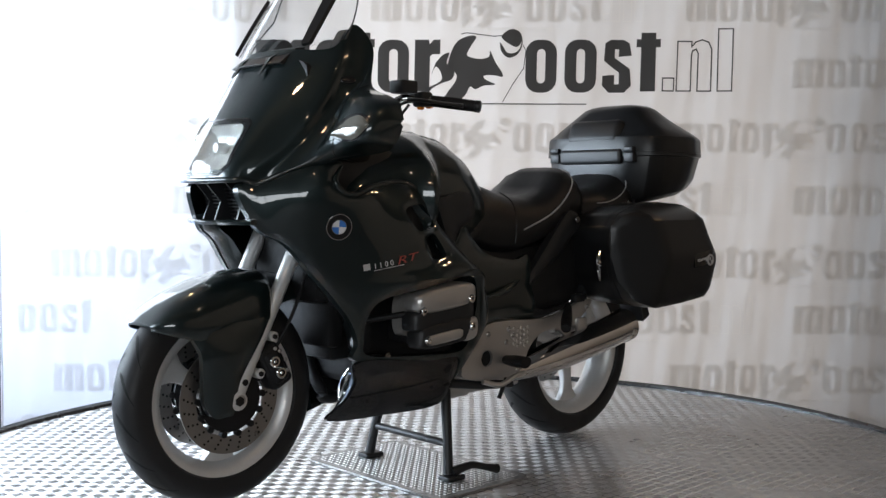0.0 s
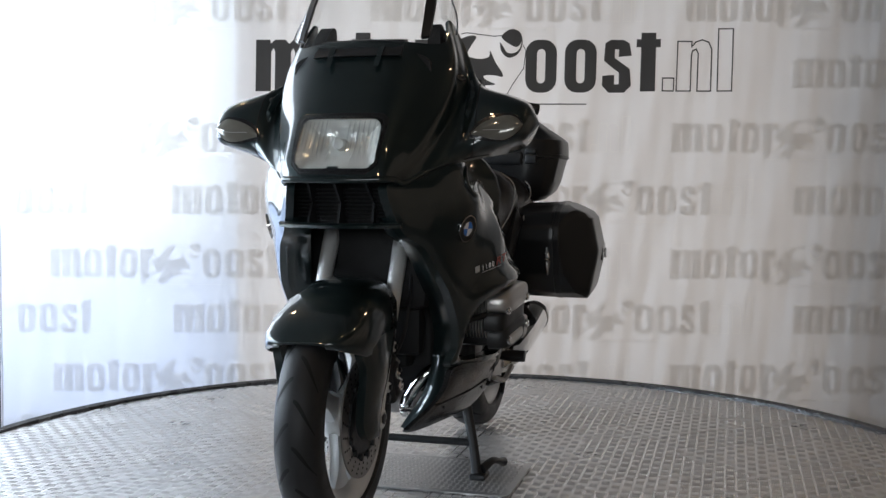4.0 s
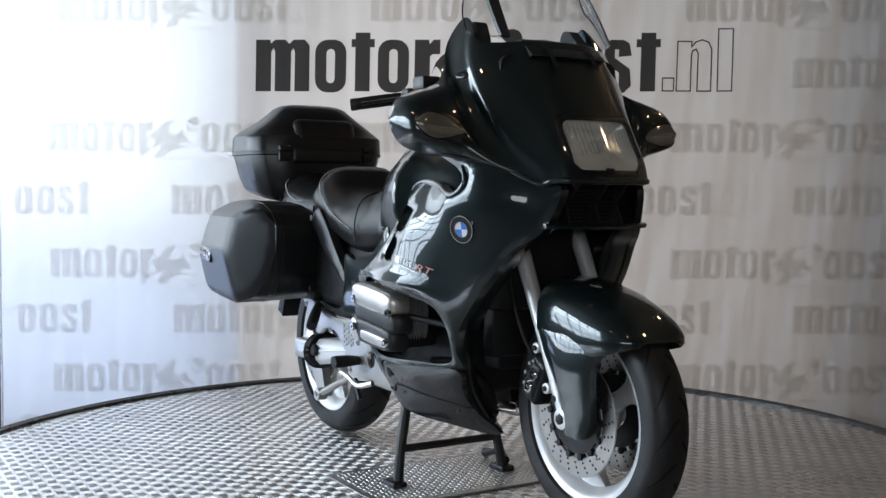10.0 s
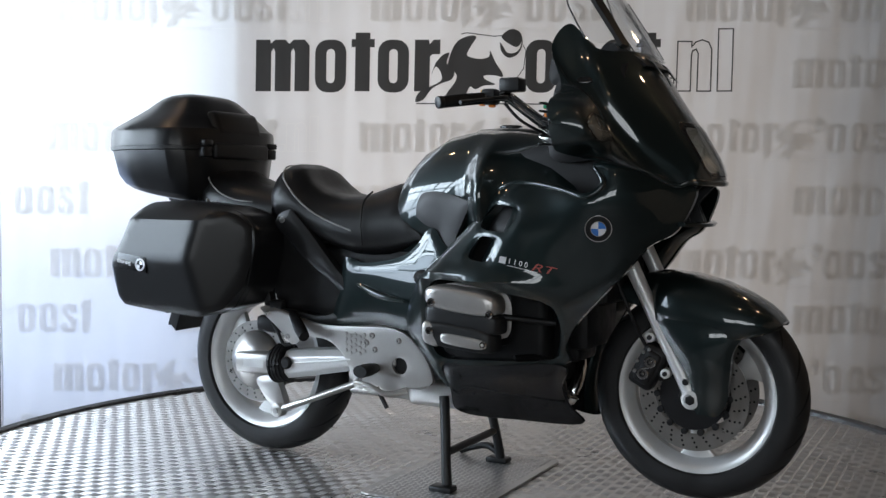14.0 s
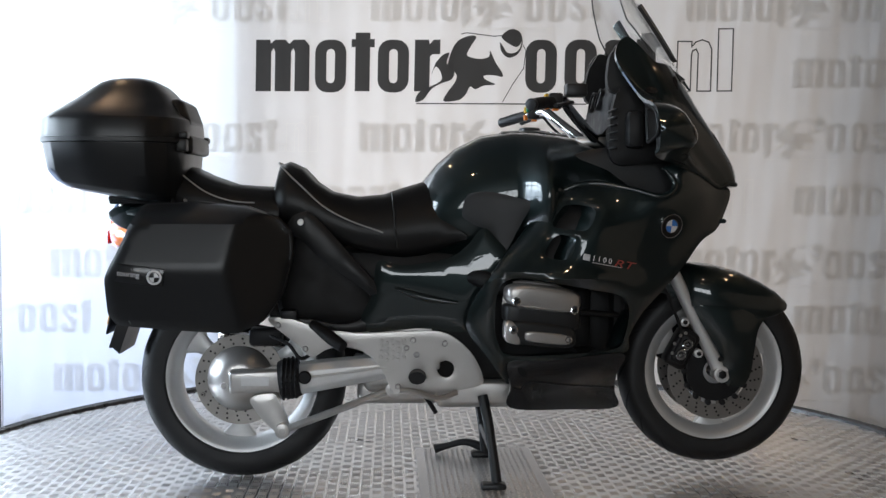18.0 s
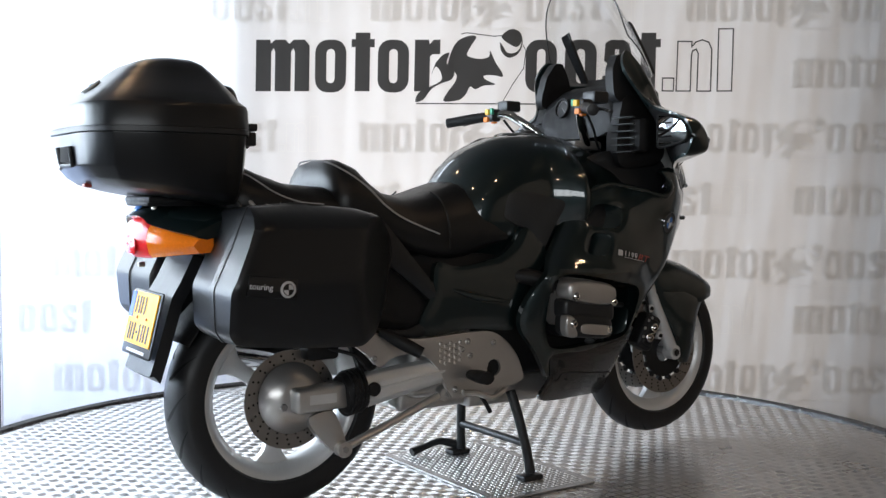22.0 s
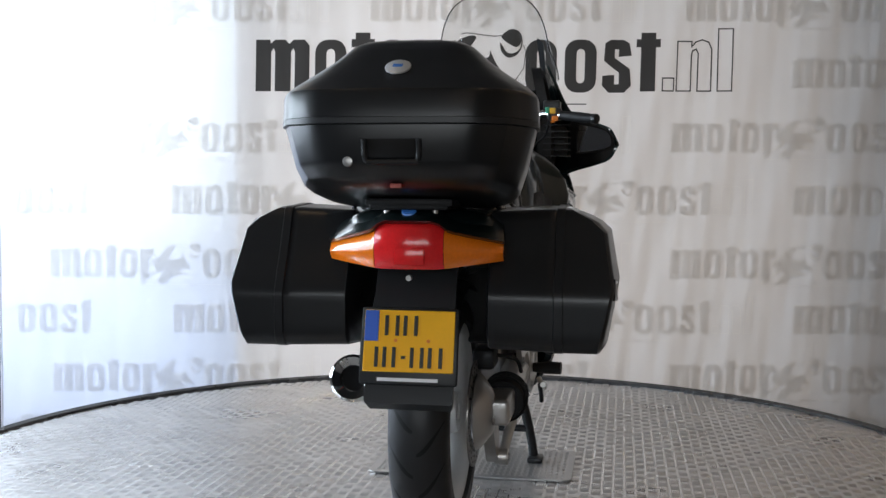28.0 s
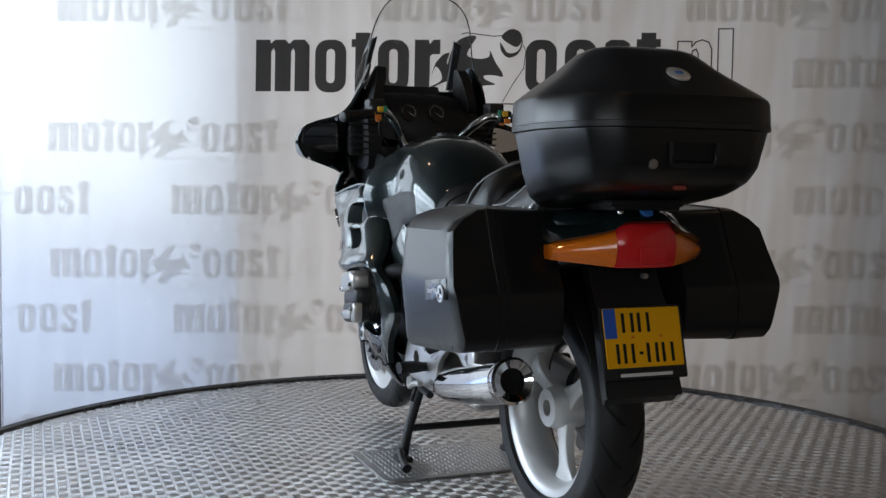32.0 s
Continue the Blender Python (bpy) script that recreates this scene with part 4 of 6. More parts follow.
# ---- centre stand
stand = new("centre_stand")
stand.parent = bike
tagged(stand, "black tubular centre stand, lowered")
for s in (1, -1):
    part("stand_leg", tube([(0.085, s * 0.135, 0.275), (0.10, s * 0.155, 0.20), (0.115, s * 0.178, 0.10), (0.125, s * 0.19, 0.02)], [0.016, 0.016, 0.015, 0.016], 12), SATIN, stand)
    part("stand_foot", box(0.115, s * 0.197, 0.011, 0.075, 0.05, 0.018, 0.006, 2), SATIN, stand)
part("cross_tube", rod((0.112, -0.172, 0.112), (0.112, 0.172, 0.112), 0.012, None, 12), SATIN, stand)
part("stand_pedal", tube([(0.12, 0.205, 0.03), (0.06, 0.225, 0.045), (0.0, 0.235, 0.03), (-0.045, 0.238, 0.018)], [0.016, 0.012, 0.011, 0.016], 10), SATIN, stand, "black foot pedal of the stand")
part("side_stand", tube([(0.10, 0.165, 0.30), (-0.02, 0.19, 0.282), (-0.15, 0.20, 0.272)], [0.016, 0.013, 0.012], 10), SATIN, bike, "folded black side stand")

# ---- side fairings
side_y = spread([(0.62, 0.80, 0.277), (0.53, 0.667, 0.283), (0.36, 0.707, 0.327), (0.345, 0.84, 0.308), (0.80, 0.835, 0.168), (0.264, 0.878, 0.236), (0.34, 0.905, 0.262), (0.20, 0.79, 0.262), (0.117, 0.685, 0.300), (0.03, 0.52, 0.270),
                 (0.16, 0.33, 0.245), (0.17, 0.27, 0.215), (0.49, 0.27, 0.145), (0.50, 0.43, 0.225), (0.55, 0.55, 0.250), (0.65, 0.64, 0.240), (0.74, 0.757, 0.205), (0.86, 0.90, 0.135),
                 (0.66, 0.95, 0.268), (0.584, 0.88, 0.300), (0.45, 0.915, 0.262), (0.30, 0.40, 0.262), (0.30, 0.27, 0.190), (0.30, 0.64, 0.338), (0.50, 0.62, 0.296), (0.80, 0.915, 0.160), (0.74, 0.945, 0.206), (0.68, 0.972, 0.252), (0.74, 0.89, 0.226)])
SIDE = [(0.264, 0.880), (0.33, 0.918), (0.40, 0.930), (0.50, 0.915), (0.580, 0.893), (0.620, 0.902), (0.637, 0.927), (0.628, 0.952), (0.600, 0.970), (0.640, 0.983), (0.690, 0.972), (0.745, 0.950), (0.798, 0.926), (0.845, 0.904),
        (0.820, 0.828), (0.79, 0.785), (0.736, 0.752), (0.674, 0.675), (0.60, 0.595), (0.548, 0.535), (0.515, 0.470), (0.502, 0.415), (0.30, 0.400), (0.15, 0.398), (0.155, 0.330),
        (0.135, 0.345), (0.085, 0.415), (0.030, 0.485), (0.028, 0.540), (0.060, 0.608), (0.117, 0.688), (0.20, 0.79)]
OPENING = [(0.105, 0.530), (0.112, 0.600), (0.135, 0.640), (0.20, 0.648), (0.355, 0.622), (0.470, 0.598), (0.505, 0.555), (0.502, 0.480), (0.470, 0.430), (0.30, 0.420), (0.155, 0.418), (0.115, 0.460)]
VENT_A = [(0.275, 0.800), (0.300, 0.850), (0.330, 0.862), (0.390, 0.852), (0.395, 0.830), (0.372, 0.792), (0.34, 0.788)]
VENT_B = [(0.250, 0.722), (0.282, 0.772), (0.325, 0.768), (0.335, 0.755), (0.315, 0.708), (0.27, 0.706)]
BELLY = [(0.155, 0.402), (0.30, 0.404), (0.498, 0.416), (0.488, 0.350), (0.492, 0.29), (0.510, 0.226), (0.34, 0.232), (0.165, 0.246), (0.160, 0.32)]
belly_y = spread([(0.155, 0.40, 0.262), (0.30, 0.404, 0.262), (0.50, 0.42, 0.225), (0.16, 0.33, 0.247), (0.165, 0.246, 0.190), (0.34, 0.232, 0.150), (0.51, 0.226, 0.088), (0.49, 0.33, 0.180), (0.33, 0.33, 0.225)])


def crest(x, z):
    """The swollen brow over the cylinder."""
    line = 0.668 - 0.085 * max(0.0, x - 0.16) - 0.9 * max(0.0, 0.16 - x) ** 1.4
    fade = min(1, max(0, (0.50 - x) / 0.10)) * min(1, max(0, (x - 0.03) / 0.06))
    return 0.016 * fade * math.exp(-((z - line) / 0.020) ** 2)


def rear_roll(x, z):
    """The fairing turning in towards its rear edge."""
    d = x - float(np.interp(z, (0.608, 0.688, 0.79, 0.88), (0.06, 0.117, 0.20, 0.264)))
    return 0.022 * max(0.0, 1 - max(0.0, d) / 0.055) ** 2 * min(1.0, max(0.0, (0.89 - z) / 0.06)) * min(1.0, max(0.0, (z - 0.66) / 0.05))


def side_depth(x, z):
    return side_y(x, z) + crest(x, z) - rear_roll(x, z)


for s in (1, -1):
    fairing = part("side_fairing", shell(SIDE, side_depth, s, 0.022, [OPENING, VENT_A, VENT_B], 0.018, 0.008, 0.010), PAINT, bike, "glossy dark green side fairing with two vents and a cylinder opening", 45)
    part("belly_panel", shell(BELLY, belly_y, s, 0.014, (), 0.025, 0.005), GLOSS, bike, "glossy black lower fairing panel")
    part("belly_seam", tube([(x, s * (belly_y(x, z) + 0.0005), z) for x, z in ((0.168, 0.318), (0.19, 0.312), (0.215, 0.335), (0.33, 0.322), (0.44, 0.308), (0.488, 0.30))], 0.0022, 6, 6), HOLE, bike, "dark seam of the lower panel")
    for x, z in ((0.232, 0.313), (0.432, 0.287)):
        part("panel_screw", disc(x, s * belly_y(x, z), z, 0.006, s, 0.003, 12), DARK, bike)
    part("panel_slot", disc(0, 0, 0, 0.013, s, 0.002, 20), HOLE, bike, "dark oval slot").matrix_local = Matrix.Translation((0.190, s * (belly_y(0.19, 0.368) + 0.001), 0.368)) @ Matrix.Rotation(radians(50), 4, "Y") @ Matrix.Diagonal((1.3, 1, 0.7, 1))
    # inner walls: behind the front edge, round the cylinder opening, and a rolled upper lip
    front_edge = [(0.824, 0.832), (0.79, 0.787), (0.736, 0.754), (0.674, 0.677), (0.602, 0.597), (0.549, 0.536), (0.516, 0.47), (0.502, 0.415), (0.490, 0.35), (0.494, 0.29), (0.508, 0.235)]
    front_edge = [(p.x, p.y) for p in curve([(x, z, 0) for x, z in front_edge], 3)]
    wrap_y = lambda x, z: side_y(x, z) if z > 0.42 else belly_y(x, z)
    wrap = skin([[(x - 0.004, s * (wrap_y(x, z) - 0.010), z), (x - 0.006, s * (wrap_y(x, z) * 0.9 - 0.012), z - 0.002), (x - 0.022, s * (wrap_y(x, z) * 0.70 - 0.012), z), (x - 0.040, s * (wrap_y(x, z) * 0.70 - 0.016), z),
                  (x - 0.03, s * (wrap_y(x, z) - 0.030), z)] for x, z in front_edge])
    part("front_wrap", wrap, PAINT, fairing, "inward rolled front edge of the fairing", 60)
    hole = [(p.x, p.y) for p in curve([(x, z, 0) for x, z in OPENING], 5, True)]
    part("opening_wall", skin([[(x, s * (side_depth(x, z) - 0.012), z), (x, s * (side_depth(x, z) - 0.060), z), (x + (x - 0.31) * 0.02, s * (side_depth(x, z) - 0.060), z + (z - 0.53) * 0.02),
                                (x + (x - 0.31) * 0.02, s * (side_depth(x, z) - 0.012), z + (z - 0.53) * 0.02)] for x, z in hole], cap=False, close=True), PAINT, fairing, "deep inner wall of the cylinder opening", 50)
    lip = [(0.268, 0.876), (0.33, 0.912), (0.40, 0.924), (0.50, 0.909), (0.580, 0.888), (0.617, 0.898), (0.633, 0.926), (0.606, 0.964)]
    part("fairing_lip", tube([(x, s * (side_depth(x, z) - 0.007), z) for x, z in lip], [0.004] + [0.0085] * 6 + [0.004], 12, 6), PAINT, fairing, "rolled upper lip of the side fairing", 60)
    for vent in (VENT_A, VENT_B):
        big = [(0.5 * (0.32 + 0.31) + (a - 0.315) * 1.25, (0.82 if vent is VENT_A else 0.74) + (b - (0.82 if vent is VENT_A else 0.74)) * 1.25) for a, b in vent]
        part("vent_duct", shell(big, side_y, s, 0.006, (), 0.03, 0.002, 0.01, 4, -0.048), MATT, fairing)
    for scoop, fx, fz in (([(0.345, 0.862), (0.395, 0.854), (0.401, 0.830), (0.377, 0.787), (0.342, 0.785)], 0.398, 0.830), ([(0.285, 0.772), (0.330, 0.771), (0.341, 0.755), (0.319, 0.704), (0.279, 0.704)], 0.338, 0.757)):
        part("vent_scoop", shell(scoop, lambda x, z: side_y(x, z) - 0.007 - 1.1 * max(0.0, fx - 0.5 * max(0.0, fz - z) - x), s, 0.004, (), 0.012, 0.001, 0.004), PAINT, fairing, "sloping front wall of the vent", 60)

    # round emblem: plain rings and quarters
    cx, cz = 0.622, 0.802
    dydx, dydz = (side_y(cx + 0.02, cz) - side_y(cx - 0.02, cz)) / 0.04, (side_y(cx, cz + 0.02) - side_y(cx, cz - 0.02)) / 0.04
    nrm = Vector((-dydx, 1, -dydz)).normalized()
    nrm.y *= s
    place = Matrix.Translation(Vector((cx, s * side_depth(cx, cz), cz)) + nrm * 0.001) @ nrm.to_track_quat("Y", "Z").to_matrix().to_4x4()
    emblem_parts = []
    for nm, r0, r1, h, mt in (("emblem_ring", 0.0205, 0.034, 0.0045, INK), ("emblem_bezel", 0.034, 0.0365, 0.0055, CHROME), ("emblem_inner_bezel", 0.0195, 0.0212, 0.0055, CHROME)):
        me_ob = part(nm, lathe([(r0, 0), (r1, 0), (r1, h), (r0, h)], 40), mt, fairing)
        emblem_parts.append(me_ob)
    for q in range(4):
        g = bmesh.new()
        pts = [(0, 0)] + [(0.0195 * math.cos(radians(q * 90 + k * 15)), 0.0195 * math.sin(radians(q * 90 + k * 15))) for k in range(7)]
        lo = [g.verts.new((a, 0.001, b)) for a, b in pts]
        hi = [g.verts.new((a, 0.0042, b)) for a, b in pts]
        g.faces.new(hi)
        g.faces.new(lo[::-1])
        for k in range(len(pts)):
            g.faces.new((lo[k], lo[(k + 1) % len(pts)], hi[(k + 1) % len(pts)], hi[k]))
        emblem_parts.append(part("emblem_quarter", g, (WHITE, SKYBLUE)[q % 2], fairing))
    for o in emblem_parts:
        o.matrix_local = place


def lettering(txt, size, material, parent, m, label, extrude=0.0006, shear=0.0):
    c = bpy.data.curves.new("lettering", "FONT")
    c.body, c.size, c.extrude, c.align_x, c.align_y, c.shear = txt, size, extrude, "LEFT", "BOTTOM_BASELINE", shear
    tmp = bpy.data.objects.new("tmp", c)
    scene.collection.objects.link(tmp)
    bpy.context.view_layer.update()
    me = bpy.data.meshes.new_from_object(tmp.evaluated_get(bpy.context.evaluated_depsgraph_get()))
    bpy.data.objects.remove(tmp)
    me.materials.clear()
    me.materials.append(material)
    ob = new("lettering", me)
    ob.parent = parent
    ob.matrix_local = m
    return tagged(ob, label)


def on_side(x, z, s, surf, lift=0.0012, turn=0.0):
    """A frame on a side surface: text runs in its x, up is its y."""
    dydx, dydz = (surf(x + 0.03, z) - surf(x - 0.03, z)) / 0.06, (surf(x, z + 0.015) - surf(x, z - 0.015)) / 0.03
    n = Vector((-dydx, s, -dydz)).normalized()
    run = Vector((1 if s < 0 else -1, 0, 0))
    run = (run - n * run.dot(n)).normalized()
    up = n.cross(run)
    M = Matrix((run, up, n)).transposed().to_4x4()
    return Matrix.Translation(Vector((x, s * surf(x, z), z)) + n * lift) @ M @ Matrix.Rotation(radians(turn), 4, "Z")


sides = [o for o in bike.children if o.name.startswith("side_fairing")]
for s, fo in zip((1, -1), sides):
    xs, d = (0.352, 1) if s < 0 else (0.540, -1)
    part("model_box", box(0.012, 0.009, 0.0003, 0.020, 0.018, 0.0016, 0.0004, 1), SILVERMARK, fo).matrix_local = on_side(xs, 0.705 if s < 0 else 0.678, s, side_depth, 0.0, -10 if s < 0 else 12)
    lettering("1 1 0 0", 0.021, WHITE, fo, on_side(xs + d * 0.028, 0.703 if s < 0 else 0.684, s, side_depth, 0.0022, -10 if s < 0 else 12), "small white model number")
    part("model_line", box(0.045, 0, 0, 0.090, 0.0016, 0.0006, 0, 1), SILVERMARK, fo).matrix_local = on_side(xs + d * 0.028, 0.697 if s < 0 else 0.679, s, side_depth, 0.003, -10 if s < 0 else 12)
    lettering("RT", 0.030, REDMARK, fo, on_side(xs + d * 0.091, 0.686 if s < 0 else 0.694, s, side_depth, 0.0035, -10 if s < 0 else 12) @ Matrix.Diagonal((1.75, 1, 1, 1)), "red slanted model letters", 0.0006, 0.3)

# ---- upper fairing with the mirror housings drawn out of it: profiles from its lower rim up, from the middle outwards
PROFILES = (((0.886, 0, 0.924), (0.868, 0, 0.985), (0.812, 0, 1.080), (0.757, 0, 1.160), (0.708, 0, 1.236), (0.676, 0, 1.288)),
            ((0.868, 0.118, 0.926), (0.848, 0.118, 0.985), (0.790, 0.120, 1.080), (0.737, 0.122, 1.160), (0.692, 0.118, 1.236), (0.660, 0.108, 1.286)),
            ((0.832, 0.148, 0.926), (0.812, 0.160, 0.962), (0.745, 0.190, 1.030), (0.668, 0.222, 1.130), (0.612, 0.226, 1.225), (0.585, 0.205, 1.290)),
            ((0.798, 0.163, 0.918), (0.765, 0.186, 0.952), (0.695, 0.222, 1.025), (0.622, 0.243, 1.120), (0.555, 0.236, 1.240), (0.505, 0.196, 1.362)))
POD_PROFILES = (((0.735, 0.210, 0.946), (0.715, 0.235, 0.968), (0.662, 0.262, 1.030), (0.605, 0.268, 1.110), (0.535, 0.262, 1.185), (0.463, 0.228, 1.300)),
                ((0.630, 0.290, 0.978), (0.662, 0.303, 1.005), (0.655, 0.306, 1.060), (0.625, 0.304, 1.125), (0.580, 0.300, 1.168), (0.516, 0.288, 1.188)),
                ((0.550, 0.375, 1.000), (0.645, 0.380, 1.018), (0.658, 0.385, 1.055), (0.638, 0.384, 1.110), (0.600, 0.383, 1.142), (0.536, 0.380, 1.152)),
                ((0.548, 0.420, 1.018), (0.630, 0.425, 1.030), (0.642, 0.428, 1.060), (0.624, 0.428, 1.098), (0.592, 0.427, 1.124), (0.538, 0.424, 1.133)),
                ((0.546, 0.440, 1.044), (0.592, 0.443, 1.049), (0.600, 0.446, 1.066), (0.592, 0.446, 1.088), (0.572, 0.445, 1.102), (0.541, 0.442, 1.105)),
                ((0.545, 0.450, 1.067), (0.553, 0.453, 1.069), (0.557, 0.455, 1.073), (0.555, 0.455, 1.078), (0.550, 0.453, 1.082), (0.543, 0.451, 1.083)))
HALF = PROFILES + POD_PROFILES
NU, NV = 8, 6


def fairing_grid():
    """Columns of points across the whole fairing, from its right to its left end."""
    full = [[(x, -y, z) for x, y, z in p] for p in reversed(HALF[1:])] + [list(p) for p in HALF]
    lines = [curve(p, NV) for p in full]
    across = [curve([l[k] for l in lines], NU) for k in range(len(lines[0]))]
    return [[row[i] for row in across] for i in range(len(across[0]))]


GRID = fairing_grid()
MIDDLE = (len(HALF) - 1) * NU


def grid_normal(i, k):
    a, b = GRID[min(i + 1, len(GRID) - 1)][k], GRID[max(i - 1, 0)][k]
    c, d = GRID[i][min(k + 1, len(GRID[0]) - 1)], GRID[i][max(k - 1, 0)]
    n = (a - b).cross(c - d).normalized()
    return n if n.dot(GRID[i][k] - Vector((0.40, 0, 1.02))) > 0 else -n


def on_fairing(s, u, v, lift=0.0):
    """A point of the upper fairing on the side s: u counts profiles from the middle, v points from the lower rim."""
    iu, kv = MIDDLE + s * u * NU, v * NV
    i, k = min(len(GRID) - 2, max(0, int(iu))), min(len(GRID[0]) - 2, max(0, int(kv)))
    f, g = iu - i, kv - k
    p = GRID[i][k].lerp(GRID[i + 1][k], f).lerp(GRID[i][k + 1].lerp(GRID[i + 1][k + 1], f), g)
    return p + grid_normal(i, k).lerp(grid_normal(i + 1, k + 1), 0.5) * lift


outer = GRID
inner = [[p - grid_normal(i, k) * 0.009 for k, p in enumerate(col)] for i, col in enumerate(GRID)]
shell_bm = skin([o + n[::-1] for o, n in zip(outer, inner)])
gone = []
for f in shell_bm.faces:
    c = f.calc_center_median()
    if abs(c.y) < min(0.106, 0.106 - 1.1 * (0.964 - c.z)) and 0.952 < c.z < 1.077 and c.x > 0.72:
        gone.append(f)
bmesh.ops.delete(shell_bm, geom=gone, context="FACES")
upper = part("upper_fairing", shell_bm, PAINT, bike, "glossy dark green upper fairing with the mirror housings drawn out of it", 60)
part("nose_lip", tube([tuple(on_fairing(1 if k > 0 else -1, abs(k), 0.0, -0.004)) for k in [-4 + 8 * j / 32 for j in range(33)]], [0.004] + [0.0085] * 31 + [0.004], 10, 3), PAINT, upper, "rolled lower lip")
# chin with the oil-cooler grille
chin = part("chin_panel", skin([[(0.800 - 0.6 * y * y, y, 0.918), (0.780 - 0.6 * y * y, y, 0.870), (0.770 - 0.6 * y * y, y, 0.812), (0.71, y, 0.800), (0.70, y, 0.912)] for y in [-0.170 + 0.34 * k / 14 for k in range(15)]]),
            MATT, bike, "black duct with the oil-cooler grille under the headlamp")
for k in range(9):
    z = 0.823 + k * 0.0098
    x = 0.776 + (z - 0.812) * 0.30
    part("grille_slat", tube([(x - 0.009, -0.130, z), (x, -0.05, z), (x, 0.05, z), (x - 0.009, 0.130, z)], 0.0026, 6), SATIN, chin)
for y in (-0.075, 0.0, 0.075):
    part("grille_fin", skin([[(0.866 - abs(y) * 0.2, y * 1.0 - 0.003, 0.922), (0.866 - abs(y) * 0.2, y * 1.0 + 0.003, 0.922), (0.775, y * 0.9 + 0.004, 0.915), (0.775, y * 0.9 - 0.004, 0.915)],
                             [(0.815 - abs(y) * 0.2, y * 1.1 - 0.003, 0.868), (0.815 - abs(y) * 0.2, y * 1.1 + 0.003, 0.868), (0.765, y + 0.004, 0.868), (0.765, y - 0.004, 0.868)],
                             [(0.836 - abs(y) * 0.2, y * 1.15 - 0.003, 0.812), (0.836 - abs(y) * 0.2, y * 1.15 + 0.003, 0.812), (0.755, y + 0.004, 0.812), (0.755, y - 0.004, 0.812)]]), SATIN, chin, "upright fin of the duct")
part("chin_spoiler", skin([[(x + 0.006, y, z + 0.007), (x + 0.013, y, z + 0.001), (x + 0.008, y, z - 0.007), (x - 0.045, y * 0.98, z - 0.009), (x - 0.045, y * 0.98, z + 0.002)] for x, y, z in
                           [(0.848 - 1.35 * y * y, y, 0.811 + 0.10 * y * y) for y in [-0.162 + 0.324 * k / 18 for k in range(19)]]]), PAINT, chin, "glossy lower lip of the duct", 50)
# added block: stops the bright banner showing through the cylinder openings
part("engine_gap_block", box(0.515, 0, 0.545, 0.06, 0.26, 0.20, 0.02, 2), MATT, bike, "added black block that closes the bright gap before the engine")
part("inner_front", box(0.57, 0, 0.74, 0.10, 0.34, 0.32, 0.03, 2), MATT, bike, "black inner cowl behind the fork")

# ---- headlamp


def lamp_loop(k=28, grow=0.0):
    pts = []
    for y, z in block(-0.114 - grow, 0.944 - grow, 0.114 + grow, 1.085 + grow, 0.024):
        if z < 0.968:
            y = math.copysign(min(abs(y), 0.114 + grow - 1.1 * (0.968 - z)), y)
        pts.append((y, z))
    out = []
    for i, p in enumerate(pts):
        q = pts[(i + 1) % len(pts)]
        n = max(1, round(math.hypot(q[0] - p[0], q[1] - p[1]) / 0.010))
        out += [(p[0] + (q[0] - p[0]) * j / n, p[1] + (q[1] - p[1]) * j / n) for j in range(n)]
    return out


def nose_x(y, z):
    a, b = [float(np.interp(z, [p[2] for p in HALF[i]], [p[0] for p in HALF[i]])) for i in (0, 1)]
    return a + (b - a) * (y / 0.118) ** 2


def nose_patch(loop, lift0, lift1, step=0.015, hole=None):
    v, tri, _ = fill(loop, (hole,) if hole else (), step)
    bm = bmesh.new()
    a = [bm.verts.new((nose_x(p.x, p.y) + lift1, p.x, p.y)) for p in v]
    b = [bm.verts.new((nose_x(p.x, p.y) + lift0, p.x, p.y)) for p in v]
    k = len(loop)
    for t in tri:
        bm.faces.new([a[i] for i in t])
        bm.faces.new([b[i] for i in reversed(t)])
    for i in range(k):
        bm.faces.new((a[i], a[(i + 1) % k], b[(i + 1) % k], b[i]))
    if hole:
        for i in range(len(hole)):
            j = (i + 1) % len(hole)
            bm.faces.new((a[k + j], a[k + i], b[k + i], b[k + j]))
    return bm


def lamp_bowl(loop, deep):
    """The hollow reflector: fluted beside the bulb, plain in the middle."""
    v, tri, d = fill(loop, (), 0.006)
    bm = bmesh.new()
    vs = []
    for p, e in zip(v, d):
        k = 1 - math.exp(-(e / 0.030) ** 1.4)
        flute = 0.0048 * abs(math.sin(p.x / 0.0135 * math.pi)) * (abs(p.x) > 0.022) * k + (0.004 if p.y < 1.0 and abs(p.x) > 0.03 else 0.0) * k
        vs.append(bm.verts.new((nose_x(p.x, p.y) - 0.003 - deep * k + flute, p.x, p.y)))
    for t in tri:
        bm.faces.new([vs[i] for i in t])
    return bm


lamp = part("headlamp", nose_patch(lamp_loop(28, 0.007), -0.006, 0.003, 0.015, lamp_loop(28, -0.008)), GLOSS, bike, "large clear headlamp with a bright reflector", 60)
part("reflector", lamp_bowl(lamp_loop(28, -0.002), 0.060), REFLECTOR, lamp, "bright fluted reflector", 30)
for k in range(18):
    y = -0.104 + k * 0.0122
    if abs(y) > 0.022:
        part("lens_flute", tube([(nose_x(y, z) + 0.004, y, z) for z in (0.990 + 0.02 * (abs(y) > 0.08), 1.02, 1.070)], 0.0018, 5, 3), LENS, lamp)
part("bulb_shield", rod((nose_x(0, 1.012) - 0.055, 0, 1.012), (nose_x(0, 1.012) - 0.022, 0, 1.014), 0.017, 0.014, 24, 0.002), ALLOY, lamp, "round bulb shield")
